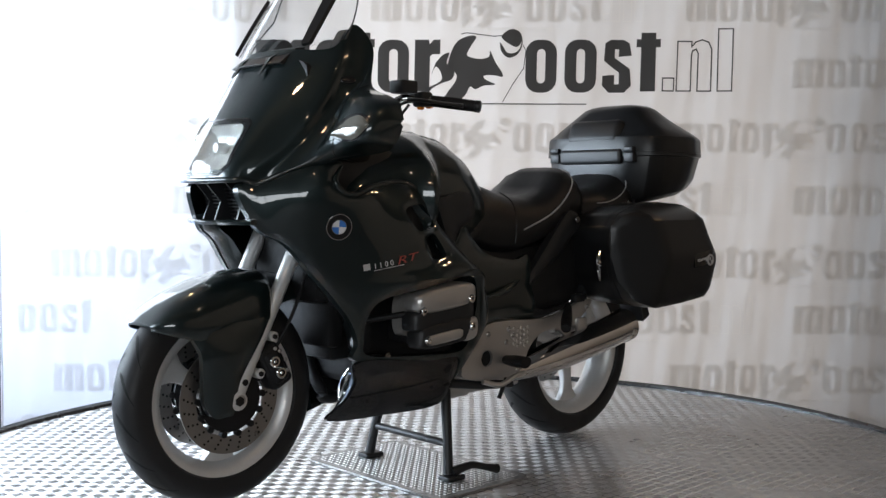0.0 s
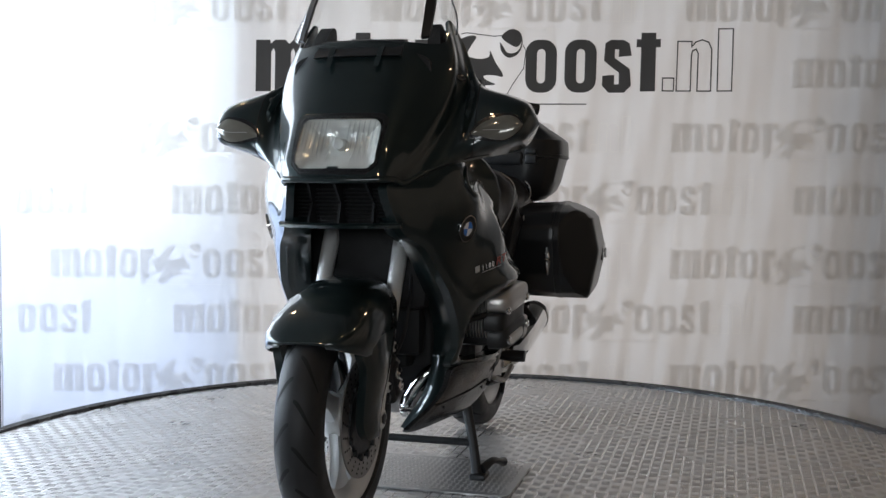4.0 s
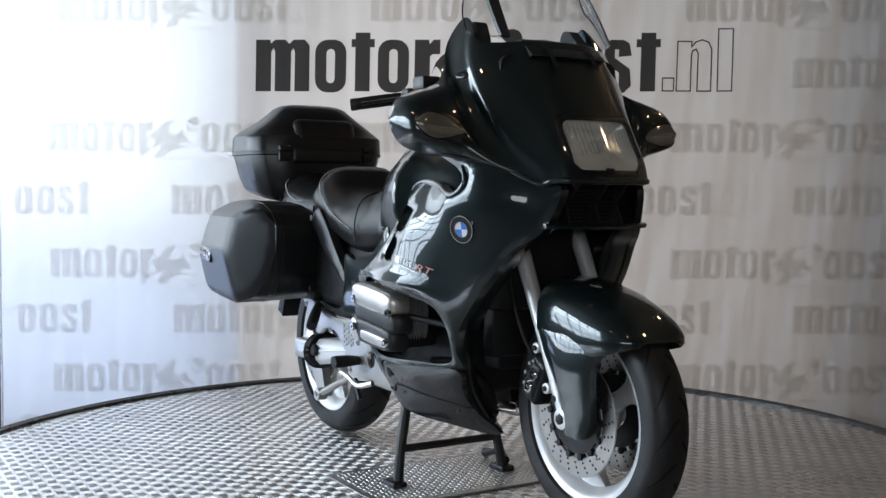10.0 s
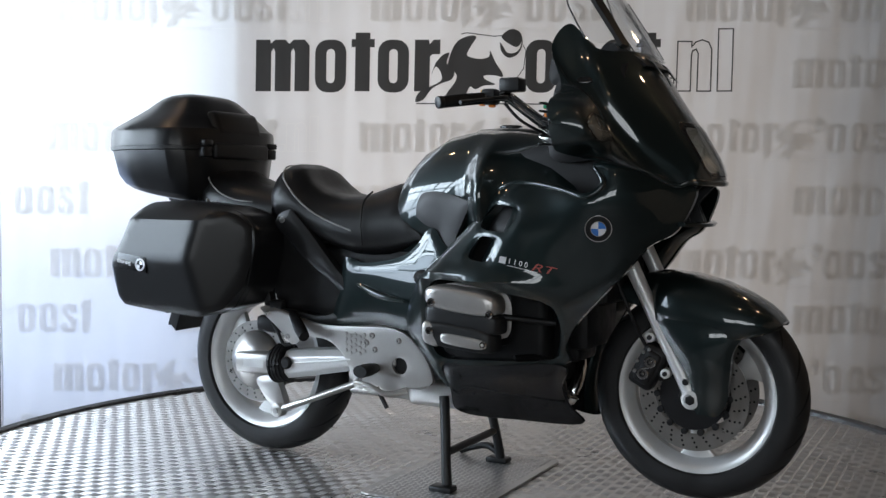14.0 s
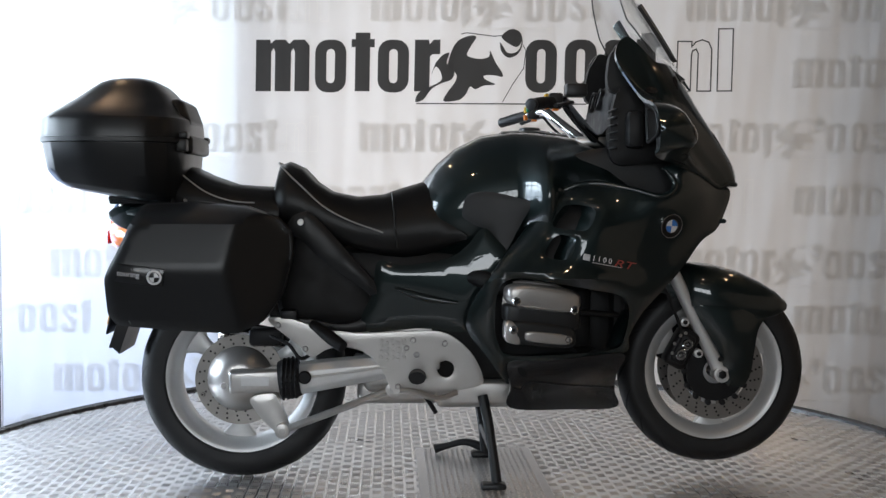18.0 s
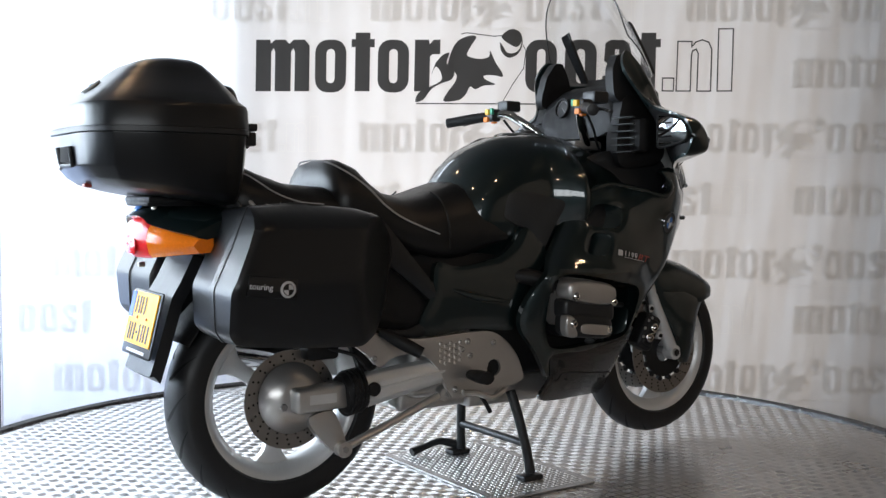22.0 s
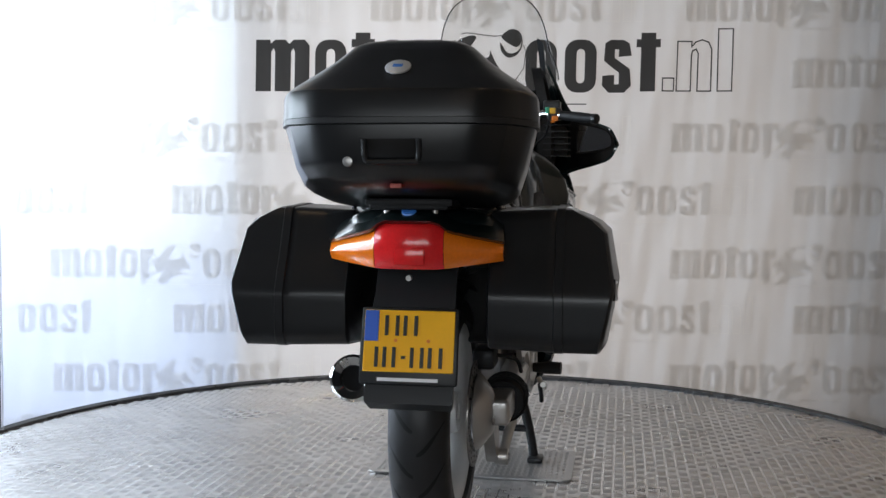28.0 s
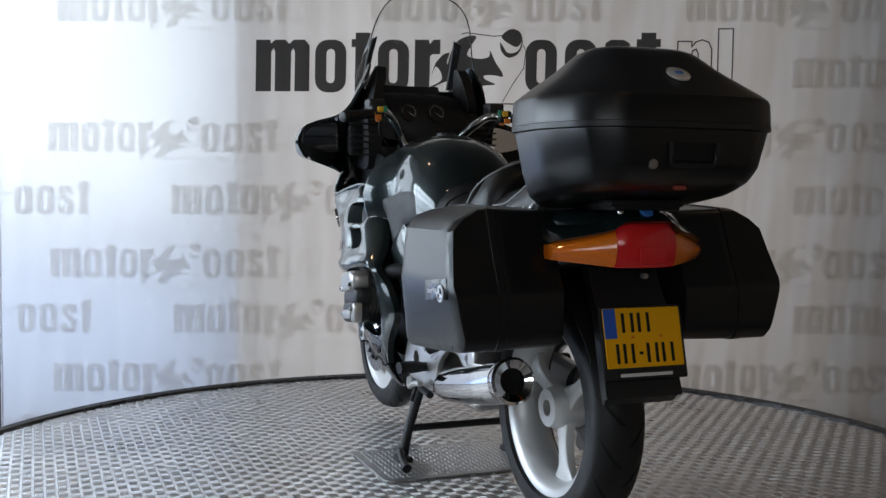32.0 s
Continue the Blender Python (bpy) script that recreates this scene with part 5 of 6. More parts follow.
# amber glint in the bowl, drawn as an orange block
part("amber_glint", box(nose_x(0, 1.045) - 0.052, 0, 1.046, 0.004, 0.034, 0.022, 0.0015, 2), BTN_ORANGE, lamp, "small amber block that draws a glint in the lamp")
part("lamp_glass", nose_patch(lamp_loop(28, -0.001), 0.0045, 0.007), LENS, lamp, "clear lamp glass")

# ---- mirrors and indicators in the housings
for s in (1, -1):
    back = [[tuple(on_fairing(s, u, v, -0.004) + Vector((0.004, 0, 0))) for v in (0.0, 5.0)] for u in (4.9, 5.3, 5.7, 6.2, 6.6, 7.0, 7.4, 7.7, 7.98)]
    back = [[Vector(a).lerp(Vector(b), k / 4) for k in range(5)] for a, b in back]
    part("mirror_back", skin([r + [p + Vector((0.02, 0, 0)) for p in reversed(r)] for r in back]), MATT, upper, "black back of the mirror housing", 60)
    joint = [on_fairing(s, 5.0, v * 0.25, 0.0004) for v in range(2, 20)]
    part("pod_joint", tube([tuple(p) for p in joint], 0.0013, 6, 2), HOLE, upper, "dark joint line")
    mirror_pts = [(p.x, p.y) for p in curve([(y, z, 0) for y, z in ((0.303, 1.062), (0.309, 1.044), (0.365, 1.050), (0.418, 1.062), (0.431, 1.082), (0.425, 1.108), (0.405, 1.128), (0.36, 1.141), (0.320, 1.148), (0.306, 1.132))], 3, True)]
    v, tri, _ = fill(mirror_pts, (), 0.05)
    g = bmesh.new()
    vs = [g.verts.new((0.5395 + 0.06 * (1.088 - p.y), s * p.x, p.y)) for p in v]
    for t in tri:
        g.faces.new([vs[i] for i in t])
    part("mirror_glass", g, MIRROR, upper, "mirror glass")
    part("mirror_rim", tube([(0.541 + 0.06 * (1.088 - p[1]), s * p[0], p[1]) for p in mirror_pts[::2]], 0.0045, 8, 3, True), MATT, upper)

    def leaf(grow, lift, n=18, m=10):
        """A leaf on the front of the housing."""
        rows = []
        for k in range(n + 1):
            t = k / n
            u = 4.88 - grow + (2.05 + 1.5 * grow) * t
            h = (0.06 + grow * 1.1) + 0.56 * math.sin(math.pi * t ** 1.25) ** 0.85
            mid = 1.80 + 0.42 * t
            rows.append([on_fairing(s, u, mid + h * (-1 + 2 * q / m), lift * (0.30 + 0.70 * math.sin(math.pi * q / m))) for q in range(m + 1)])
        return rows
    part("lens_recess", skin(leaf(0.11, 0.0018), cap=False, loop=False), GLOSS, upper, "dark rim round the indicator", 60)
    part("indicator_lens", skin(leaf(0.0, 0.0060), cap=False, loop=False), SMOKE, upper, "smoky clear indicator lens", 60)
    # highlight on the lens, drawn as a thin metal strip above it
    part("lens_glint", skin([[p + (r[0] - p) * 0.06 for p in r[5:7]] for r in leaf(-0.10, 0.0064)[3:13]], cap=False, loop=False), BOLT, upper, "metal strip that draws a glint on the lens", 60)
    place = on_fairing(s, 3.2, 3.72, 0.001)
    part("fairing_recess", lathe([(1e-4, 0.0), (0.022, -0.002), (0.024, 0.001), (0.019, 0.003), (1e-4, 0.001)], 28), GLOSS, upper, "small oval recess").matrix_local = (
        Matrix.Translation(place) @ grid_normal(MIDDLE + s * 25, 22).to_track_quat("Y", "Z").to_matrix().to_4x4() @ Matrix.Diagonal((0.9, 1, 0.45, 1)))

# ---- windscreen and its black rails
def screen_at(u, t, off=0.0):
    """u across (-1 to 1), t from the foot to the top edge."""
    top = 1.612 - 0.20 * abs(u) ** 3.0
    z = 1.268 + 0.045 * abs(u) ** 1.5 + (top - 1.268 - 0.045 * abs(u) ** 1.5) * t
    w = 0.232 - 0.03 * t * t
    y = w * math.sin(u * 1.25) / math.sin(1.25)
    x = 0.705 - 0.60 * (z - 1.268) - 0.20 * (z - 1.268) ** 2 - 0.115 * (1 - math.cos(u * 1.25)) / (1 - math.cos(1.25))
    return Vector((x + off, y, z + off * 0.5))


rows_s = []
for i in range(25):
    u = -1 + 2 * i / 24
    rows_s.append([screen_at(u, k / 16) for k in range(17)] + [screen_at(u, k / 16, -0.0035) for k in range(16, -1, -1)])
screen_ob = part("windscreen", skin(rows_s), SCREEN, bike, "clear curved windscreen", 60)
screen_ob.visible_shadow = False
edge = [screen_at(-1, k / 8) for k in range(9)] + [screen_at(-1 + 2 * k / 16, 1) for k in range(1, 16)] + [screen_at(1, 1 - k / 8) for k in range(9)]
part("screen_edge", tube([tuple(p) for p in edge], 0.0022, 6, 2), SATIN, screen_ob, "dark polished edge")
for s in (1, -1):
    rail = [[], []]
    rr = []
    for k in range(9):
        t = k / 8 * 0.60
        a, b = screen_at(s * 0.575, t, 0.004), screen_at(s * 0.675, t, 0.004)
        wd = 0.8 + 0.35 * (k / 8) ** 0.7
        m_ = (a + b) / 2
        a, b = m_ + (a - m_) * wd, m_ + (b - m_) * wd
        o = Vector((0.010, 0, 0.005))
        rr.append([a, a + o, b + o, b])
    part("screen_rail", skin(rr), SATIN, screen_ob, "black screen mounting rail")

# ---- air ducts under the screen
cowl = part("screen_cowl", skin([[(x, y, z0), (x + 0.012, y, z0 + 0.002), (x - 0.045, y * 0.96, z0 + 0.048), (x - 0.075, y * 0.94, z0 + 0.055), (x - 0.10, y * 0.94, z0 + 0.01)] for x, y, z0 in
                                [(0.706 - 1.1 * y * y, y, 1.243) for y in [-0.12 + 0.24 * k / 12 for k in range(13)]]]), SATIN, bike, "black cowl with air ducts under the screen")
for s in (1, -1):
    part("duct_blade", skin([[(0.735, s * 0.058, 1.215), (0.735, s * 0.072, 1.215), (0.725, s * 0.070, 1.222), (0.725, s * 0.060, 1.222)], [(0.700, s * 0.058, 1.262), (0.700, s * 0.074, 1.262), (0.688, s * 0.074, 1.268), (0.688, s * 0.058, 1.268)],
                             [(0.650, s * 0.060, 1.292), (0.650, s * 0.076, 1.292), (0.640, s * 0.076, 1.290), (0.640, s * 0.060, 1.290)]]), PAINT, cowl)

# ---- cockpit
rings = []
for x, w, z0, z1 in ((0.66, 0.19, 1.16, 1.262), (0.60, 0.195, 1.12, 1.270), (0.53, 0.195, 1.09, 1.262), (0.475, 0.185, 1.08, 1.225), (0.455, 0.175, 1.08, 1.19)):
    rg = []
    for q in range(24):
        b = 2 * math.pi * q / 24
        ca, sa = math.cos(b), math.sin(b)
        rg.append((x, w * math.copysign(abs(ca) ** 0.6, ca), (z0 + z1) / 2 + (z1 - z0) / 2 * math.copysign(abs(sa) ** 0.6, sa)))
    rings.append(rg)
dash = part("dashboard", skin(rings), MATT, bike, "black instrument panel behind the screen", 50)
for y, r in ((0.062, 0.034), (-0.045, 0.034)):
    place = Matrix.Translation((0.458, y, 1.186)) @ Matrix.Rotation(radians(90), 4, "Z") @ Matrix.Rotation(radians(14), 4, "X")
    part("dial_ring", lathe([(r - 0.004, 0), (r, 0), (r, 0.012), (r - 0.004, 0.012)], 32), DARK, dash).matrix_local = place
    part("dial_face", lathe([(1e-4, 0.002), (r - 0.003, 0.002), (r - 0.003, 0.005), (1e-4, 0.005)], 32), INK, dash, "black dial face").matrix_local = place
    g = bmesh.new()
    for k in range(19):
        a = radians(-40 + k * 260 / 18)
        merge(g, box(0, 0, 0, 0.0012, 0.0006, 0.005, 0, 1, Matrix.Translation((0.026 * math.cos(a), 0.0056, 0.026 * math.sin(a))) @ Matrix.Rotation(-a + math.pi / 2, 4, "Y")))
    merge(g, box(0, 0, 0, 0.0012, 0.0006, 0.024, 0, 1, Matrix.Translation((-0.008, 0.0058, -0.008)) @ Matrix.Rotation(radians(50), 4, "Y")))
    part("dial_scale", g, WHITE, dash, "white dial marks and needle").matrix_local = place
for s in (1, -1):
    ear = shell([(0.450, 1.205), (0.452, 1.29), (0.468, 1.325), (0.485, 1.348), (0.512, 1.350), (0.535, 1.325), (0.555, 1.295), (0.570, 1.255), (0.56, 1.21), (0.52, 1.19)], lambda x, z: 0.216 - 0.22 * (z - 1.20), s, 0.035, (), 0.03, 0.010, 0.015)
    part("cockpit_ear", ear, MATT, bike, "black padded cockpit side")
    inner = part("inner_panel", shell([(0.455, 1.00), (0.47, 1.19), (0.54, 1.21), (0.64, 1.16), (0.66, 1.02), (0.56, 0.985)], lambda x, z: 0.222, s, 0.05, (), 0.04, 0.008), MATT, bike, "black inner fairing panel with air slots")
    for k in range(6):
        part("air_slot", box(0.455, s * 0.235, 1.03 + k * 0.022, 0.012, 0.10, 0.006, 0.002, 1), SATIN, inner)
    part("inner_wall", box(0.52, s * 0.225, 1.085, 0.05, 0.09, 0.11, 0.015, 2), MATT, bike)

    part("inner_cowl", shell([(0.30, 0.89), (0.33, 1.00), (0.50, 1.04), (0.64, 1.03), (0.71, 0.97), (0.68, 0.91), (0.62, 0.87), (0.50, 0.88)], lambda x, z: 0.190, s, 0.03, (), 0.035, 0.008), SATIN, bike,
         "dark recess between tank and fairing")

# ---- handlebars
part("top_yoke", box(0.43, 0, 1.055, 0.12, 0.20, 0.03, 0.01, 2), CAST, bike, "silver handlebar yoke")
for s in (1, -1):
    bar = part("handlebar", tube([(0.43, s * 0.085, 1.060), (0.405, s * 0.105, 1.085), (0.345, s * 0.155, 1.140), (0.315, s * 0.195, 1.168), (0.285, s * 0.235, 1.165), (0.215, s * 0.345, 1.148)],
                                 [0.018, 0.0165, 0.016, 0.0155, 0.013, 0.011], 14), CHROME, bike, "polished handlebar half")
    grip = part("grip", tube([(0.268, s * 0.262, 1.161), (0.23, s * 0.322, 1.152), (0.196, s * 0.376, 1.143)], [0.0165, 0.0175, 0.0165], 14), MATT, bar, "black rubber grip")
    part("grip_end", rod((0.200, s * 0.370, 1.144), (0.191, s * 0.384, 1.142), 0.0175, None, 14, 0.002), SATIN, bar)
    sw = part("switch_unit", box(0.283, s * 0.238, 1.166, 0.042, 0.048, 0.044, 0.008, 2), SATIN, bike, "black switch unit with coloured buttons")
    part("turn_button", box(0.258, s * 0.232, 1.176, 0.012, 0.020, 0.020, 0.003, 2), BTN_YELLOW, sw, "yellow button")
    part("horn_button", box(0.258, s * 0.240, 1.150, 0.012, 0.022, 0.018, 0.003, 2), BTN_ORANGE, sw, "orange button")
    part("green_button", box(0.262, s * 0.214, 1.178, 0.010, 0.014, 0.022, 0.003, 2), BTN_GREEN, sw, "green button")
    part("red_button", box(0.285, s * 0.232, 1.143, 0.018, 0.016, 0.012, 0.003, 2), BTN_ORANGE, sw, "orange button")
    part("lever", tube([(0.325, s * 0.225, 1.163), (0.325, s * 0.28, 1.158), (0.285, s * 0.345, 1.147), (0.262, s * 0.385, 1.140)], [0.009, 0.007, 0.006, 0.008], 8, 6, False, 0.8), SATIN, bike, "black hand lever")
    part("reservoir", box(0.345, s * 0.225, 1.198, 0.062, 0.058, 0.038, 0.006, 2), SATIN, bike, "black brake-fluid reservoir")
    part("cable", tube([(0.315, s * 0.215, 1.15), (0.36, s * 0.20, 1.10), (0.42, s * 0.15, 1.06), (0.48, s * 0.11, 1.02)], 0.0045, 8), MATT, bike, "black control cable")

# ---- fuel tank
def tank_ring(x, zt, zb, w, wt, n=30, e=0.75):
    rg = []
    for q in range(n):
        b = 2 * math.pi * q / n
        ca, sa = math.cos(b), math.sin(b)
        z = (zt + zb) / 2 + (zt - zb) / 2 * math.copysign(abs(sa) ** 0.85, sa)
        k = max(0.0, sa)
        rg.append((x, (w + (wt - w) * k ** 1.5) * math.copysign(abs(ca) ** e, ca), z))
    return rg


tank = part("fuel_tank", skin([tank_ring(x, zt, zb, w, wt) for x, zt, zb, w, wt in (
    (-0.118, 0.880, 0.66, 0.100, 0.06), (-0.100, 0.930, 0.66, 0.135, 0.11), (-0.055, 0.985, 0.66, 0.167, 0.145), (0.0, 1.032, 0.66, 0.188, 0.165), (0.08, 1.072, 0.66, 0.200, 0.18), (0.15, 1.083, 0.67, 0.206, 0.184),
    (0.176, 1.087, 0.69, 0.207, 0.186), (0.192, 1.087, 0.69, 0.214, 0.187), (0.226, 1.088, 0.70, 0.256, 0.190), (0.256, 1.087, 0.70, 0.287, 0.194), (0.266, 1.086, 0.70, 0.291, 0.195), (0.278, 1.085, 0.70, 0.284, 0.195), (0.295, 1.084, 0.70, 0.256, 0.195), (0.37, 1.072, 0.70, 0.234, 0.19), (0.45, 1.040, 0.72, 0.226, 0.18),
    (0.52, 0.99, 0.74, 0.212, 0.15), (0.56, 0.95, 0.76, 0.18, 0.1))]), PAINT, bike, "glossy dark green fuel tank", 60)
part("tank_cover", skin([tank_ring(x, zt, zt - 0.06, w, w * 0.8, 20) for x, zt, w in ((0.12, 1.060, 0.05), (0.15, 1.090, 0.075), (0.25, 1.095, 0.085), (0.35, 1.084, 0.08), (0.38, 1.05, 0.06))]), PAINT, tank, "raised tank top cover", 60)
part("filler_cap", lathe([(1e-4, 0), (0.034, 0), (0.034, 0.006), (0.028, 0.009), (1e-4, 0.009)], 28), SATIN, tank).matrix_local = pose(0.24, 0, 1.092, 90)
tank_y = spread([(-0.05, 0.90, 0.150), (0.0, 0.80, 0.186), (0.02, 0.95, 0.180), (0.08, 0.85, 0.204), (0.16, 0.90, 0.218), (0.22, 0.95, 0.246), (0.12, 0.74, 0.212), (0.20, 0.82, 0.230), (0.10, 1.0, 0.205), (0.24, 1.02, 0.225),
                 (0.0, 0.70, 0.195), (0.12, 0.68, 0.23)])
for s in (1, -1):
    part("knee_pad", shell([(0.005, 0.862), (0.035, 0.892), (0.10, 0.898), (0.18, 0.880), (0.215, 0.862), (0.185, 0.80), (0.145, 0.725), (0.118, 0.700), (0.108, 0.735), (0.098, 0.780), (0.05, 0.800), (0.012, 0.828)],
                           tank_y, s, 0.02, (), 0.03, 0.005, 0.01, 5, 0.006), PAD, tank, "matt grey rubber knee pad")
    part("side_cover", shell([(-0.235, 0.690), (-0.16, 0.678), (-0.03, 0.700), (0.03, 0.740), (0.060, 0.778), (0.085, 0.790), (0.115, 0.760), (0.150, 0.700), (0.075, 0.600), (0.035, 0.520), (0.025, 0.480),
                              (-0.10, 0.490), (-0.20, 0.480), (-0.27, 0.480), (-0.285, 0.520), (-0.25, 0.60)],
                             spread([(-0.25, 0.65, 0.203), (-0.1, 0.68, 0.213), (0.05, 0.78, 0.213), (0.12, 0.70, 0.234), (0.03, 0.52, 0.225), (-0.25, 0.50, 0.193), (-0.1, 0.58, 0.212), (-0.1, 0.5, 0.204), (0.03, 0.62, 0.228)]),
                             s, 0.02, (), 0.028, 0.007), PAINT, bike, "glossy dark green side cover below the seat")
    part("cover_crease", tube([(-0.205, s * 0.195, 0.620), (-0.10, s * 0.222, 0.585), (0.0, s * 0.236, 0.570)], [0.004, 0.012, 0.004], 10), PAINT, bike, "raised crease of the side cover")

part("subframe", box(-0.21, 0, 0.60, 0.62, 0.30, 0.24, 0.03, 2), MATT, bike, "black inner frame under the seat")

# ---- seats
def seat_ring(x, zt, zb, w, dish, n=12):
    """A section: flat below, rounded flanks, the top dished."""
    pts = []
    for k in range(n + 1):
        t = -1 + 2 * k / n
        y = w * t
        edge_z = 1 - abs(t) ** 4
        pts.append((x, y, zb + (zt - zb) * (0.45 + 0.55 * edge_z) - dish * (1 - t * t) ** 1.2))
    pts += [(x, w * 0.98, zb + (zt - zb) * 0.12), (x, w * 0.85, zb), (x, -w * 0.85, zb), (x, -w * 0.98, zb + (zt - zb) * 0.12)]
    return pts


seat = part("rider_seat", skin([seat_ring(*r) for r in (
    (-0.548, 0.930, 0.84, 0.150, 0.0), (-0.535, 0.978, 0.815, 0.178, 0.0), (-0.505, 0.992, 0.80, 0.186, 0.004), (-0.465, 0.990, 0.795, 0.188, 0.022), (-0.425, 0.966, 0.78, 0.188, 0.048), (-0.38, 0.925, 0.755, 0.188, 0.032),
    (-0.30, 0.893, 0.725, 0.188, 0.012), (-0.22, 0.893, 0.705, 0.185, 0.004), (-0.16, 0.910, 0.700, 0.178, 0.0), (-0.10, 0.928, 0.705, 0.172, 0.0), (-0.055, 0.925, 0.72, 0.172, 0.0), (-0.01, 0.86, 0.735, 0.185, 0.0),
    (0.03, 0.79, 0.75, 0.19, 0.0))]), VINYL, bike, "black vinyl rider seat with a raised back and pale piping", 60)
for s in (1, -1):
    part("seat_piping", tube([(-0.545, 0, 0.985), (-0.535, s * 0.09, 0.978), (-0.50, s * 0.158, 0.945), (-0.455, s * 0.187, 0.905), (-0.40, s * 0.191, 0.855), (-0.33, s * 0.191, 0.815), (-0.22, s * 0.188, 0.775)],
                             0.0028, 6), PIPING, seat, "pale grey piping")
    part("seat_seam", tube([(-0.195, s * 0.10, 0.897), (-0.19, s * 0.16, 0.865), (-0.185, s * 0.186, 0.80), (-0.18, s * 0.186, 0.73)], 0.003, 6), VINYL, seat)
pillion = part("passenger_seat", skin([seat_ring(*r) for r in (
    (-0.872, 0.945, 0.835, 0.12, 0.0), (-0.855, 0.975, 0.83, 0.158, 0.0), (-0.81, 0.974, 0.82, 0.176, 0.002), (-0.75, 0.958, 0.81, 0.186, 0.016), (-0.68, 0.938, 0.80, 0.190, 0.022), (-0.61, 0.926, 0.79, 0.190, 0.014),
    (-0.53, 0.910, 0.785, 0.182, 0.0))]), VINYL, bike, "black vinyl passenger seat with pale piping", 60)
for s in (1, -1):
    part("seat_piping", tube([(-0.858, 0, 0.974), (-0.850, s * 0.10, 0.968), (-0.80, s * 0.168, 0.932), (-0.74, s * 0.189, 0.892), (-0.67, s * 0.193, 0.868), (-0.60, s * 0.193, 0.862)], 0.0024, 6), PIPING, pillion, "pale grey piping")

# ---- tail
tail_rings = []
for x, zt, zb, w in ((-0.42, 0.80, 0.66, 0.150), (-0.55, 0.825, 0.665, 0.170), (-0.70, 0.845, 0.68, 0.185), (-0.85, 0.862, 0.70, 0.200), (-0.93, 0.862, 0.725, 0.178), (-0.985, 0.850, 0.735, 0.135), (-1.03, 0.836, 0.745, 0.070)):
    rg = []
    for q in range(28):
        b = 2 * math.pi * q / 28
        ca, sa = math.cos(b), math.sin(b)
        rg.append((x, w * math.copysign(abs(ca) ** 0.7, ca), (zt + zb) / 2 + (zt - zb) / 2 * math.copysign(abs(sa) ** 0.7, sa)))
    tail_rings.append(rg)
tail = part("tail_fairing", skin(tail_rings), PAINT, bike, "glossy dark green tail fairing", 60)
part("tail_emblem", disc(0, 0, 0, 0.017, 1, 0.004, 24), SKYBLUE, tail, "small round blue and white emblem").matrix_local = Matrix.Translation((-1.042, 0, 0.852)) @ Matrix.Rotation(radians(90), 4, "Z") @ Matrix.Rotation(radians(50), 4, "X")


def tail_x(y):
    return -1.066 + 0.095 * (abs(y) / 0.2) ** 1.8


def tail_lens(y0, y1, name, material, label):
    rings = []
    for k in range(13):
        y = y0 + (y1 - y0) * k / 12
        a = abs(y)
        zt, zb = float(np.interp(a, (0.062, 0.088, 0.204), (0.824, 0.803, 0.776))), 0.722 + max(0, a - 0.07) * 0.12
        x = tail_x(y)
        rings.append([(x + 0.05, y * 0.985, zt + 0.012), (x + 0.012, y, zt), (x + 0.002, y, zt - 0.012), (x - 0.003, y, (zt + zb) / 2), (x + 0.004, y, zb + 0.010), (x + 0.014, y, zb), (x + 0.05, y, zb + 0.002)])
    return part(name, skin(rings), material, tail, label, 45)


wing = []
for k in range(25):
    y = -0.206 + 0.412 * k / 24
    zt, x = float(np.interp(abs(y), (0.062, 0.088, 0.204), (0.825, 0.804, 0.777))), tail_x(y)
    wing.append([(x + 0.006, y, zt), (x - 0.004, y, zt + 0.006), (x + 0.012, y * 0.99, zt + 0.018), (x + 0.05, y * 0.96, min(0.862, zt + 0.034)), (x + 0.16, y * 0.93, 0.858), (x + 0.16, y * 0.93, 0.80), (x + 0.03, y, zt - 0.004)])
part("tail_wing", skin(wing), PAINT, tail, "dark green rim over the tail lights", 60)
tail_lens(-0.079, 0.079, "tail_light", RED, "red tail light lens")
tail_lens(0.080, 0.204, "rear_indicator", ORANGE, "orange indicator lens")
tail_lens(-0.204, -0.080, "rear_indicator", ORANGE, "orange indicator lens")
part("inner_light", box(-1.0665, -0.005, 0.752, 0.006, 0.070, 0.040, 0.004, 2), RED, tail, "bright lower field of the tail light")
part("tail_lock", rod((-1.03, 0, 0.702), (-1.046, 0, 0.702), 0.0065, None, 16), BOLT, tail, "small seat lock")

# rear mudguard and number plate
part("rear_mudguard", skin([[(x, -w, z), (x + 0.012, -w, z), (x + 0.03, -w * 0.95, z - 0.02), (x + 0.03, w * 0.95, z - 0.02), (x + 0.012, w, z), (x, w, z)] for x, w, z in (
    (-0.93, 0.095, 0.730), (-0.965, 0.095, 0.66), (-0.99, 0.098, 0.62), (-1.025, 0.100, 0.50), (-1.05, 0.103, 0.425), (-1.052, 0.100, 0.418))]), SATIN, bike, "black rear mudguard behind the wheel")
part("hugger", skin([[(-0.655 + r * math.cos(a), y, 0.32 + r * math.sin(a)) for y, r in ((-0.085, 0.335), (-0.06, 0.350), (0.06, 0.350), (0.085, 0.335), (0.085, 0.330), (0.06, 0.344), (-0.06, 0.344), (-0.085, 0.330))] for a in
                     [radians(40 + k * 10) for k in range(12)]]), MATT, bike, "black inner mudguard over the wheel")
plate_place = Matrix.Translation((-1.034, 0, 0.552)) @ Matrix.Rotation(radians(13.5), 4, "Y")
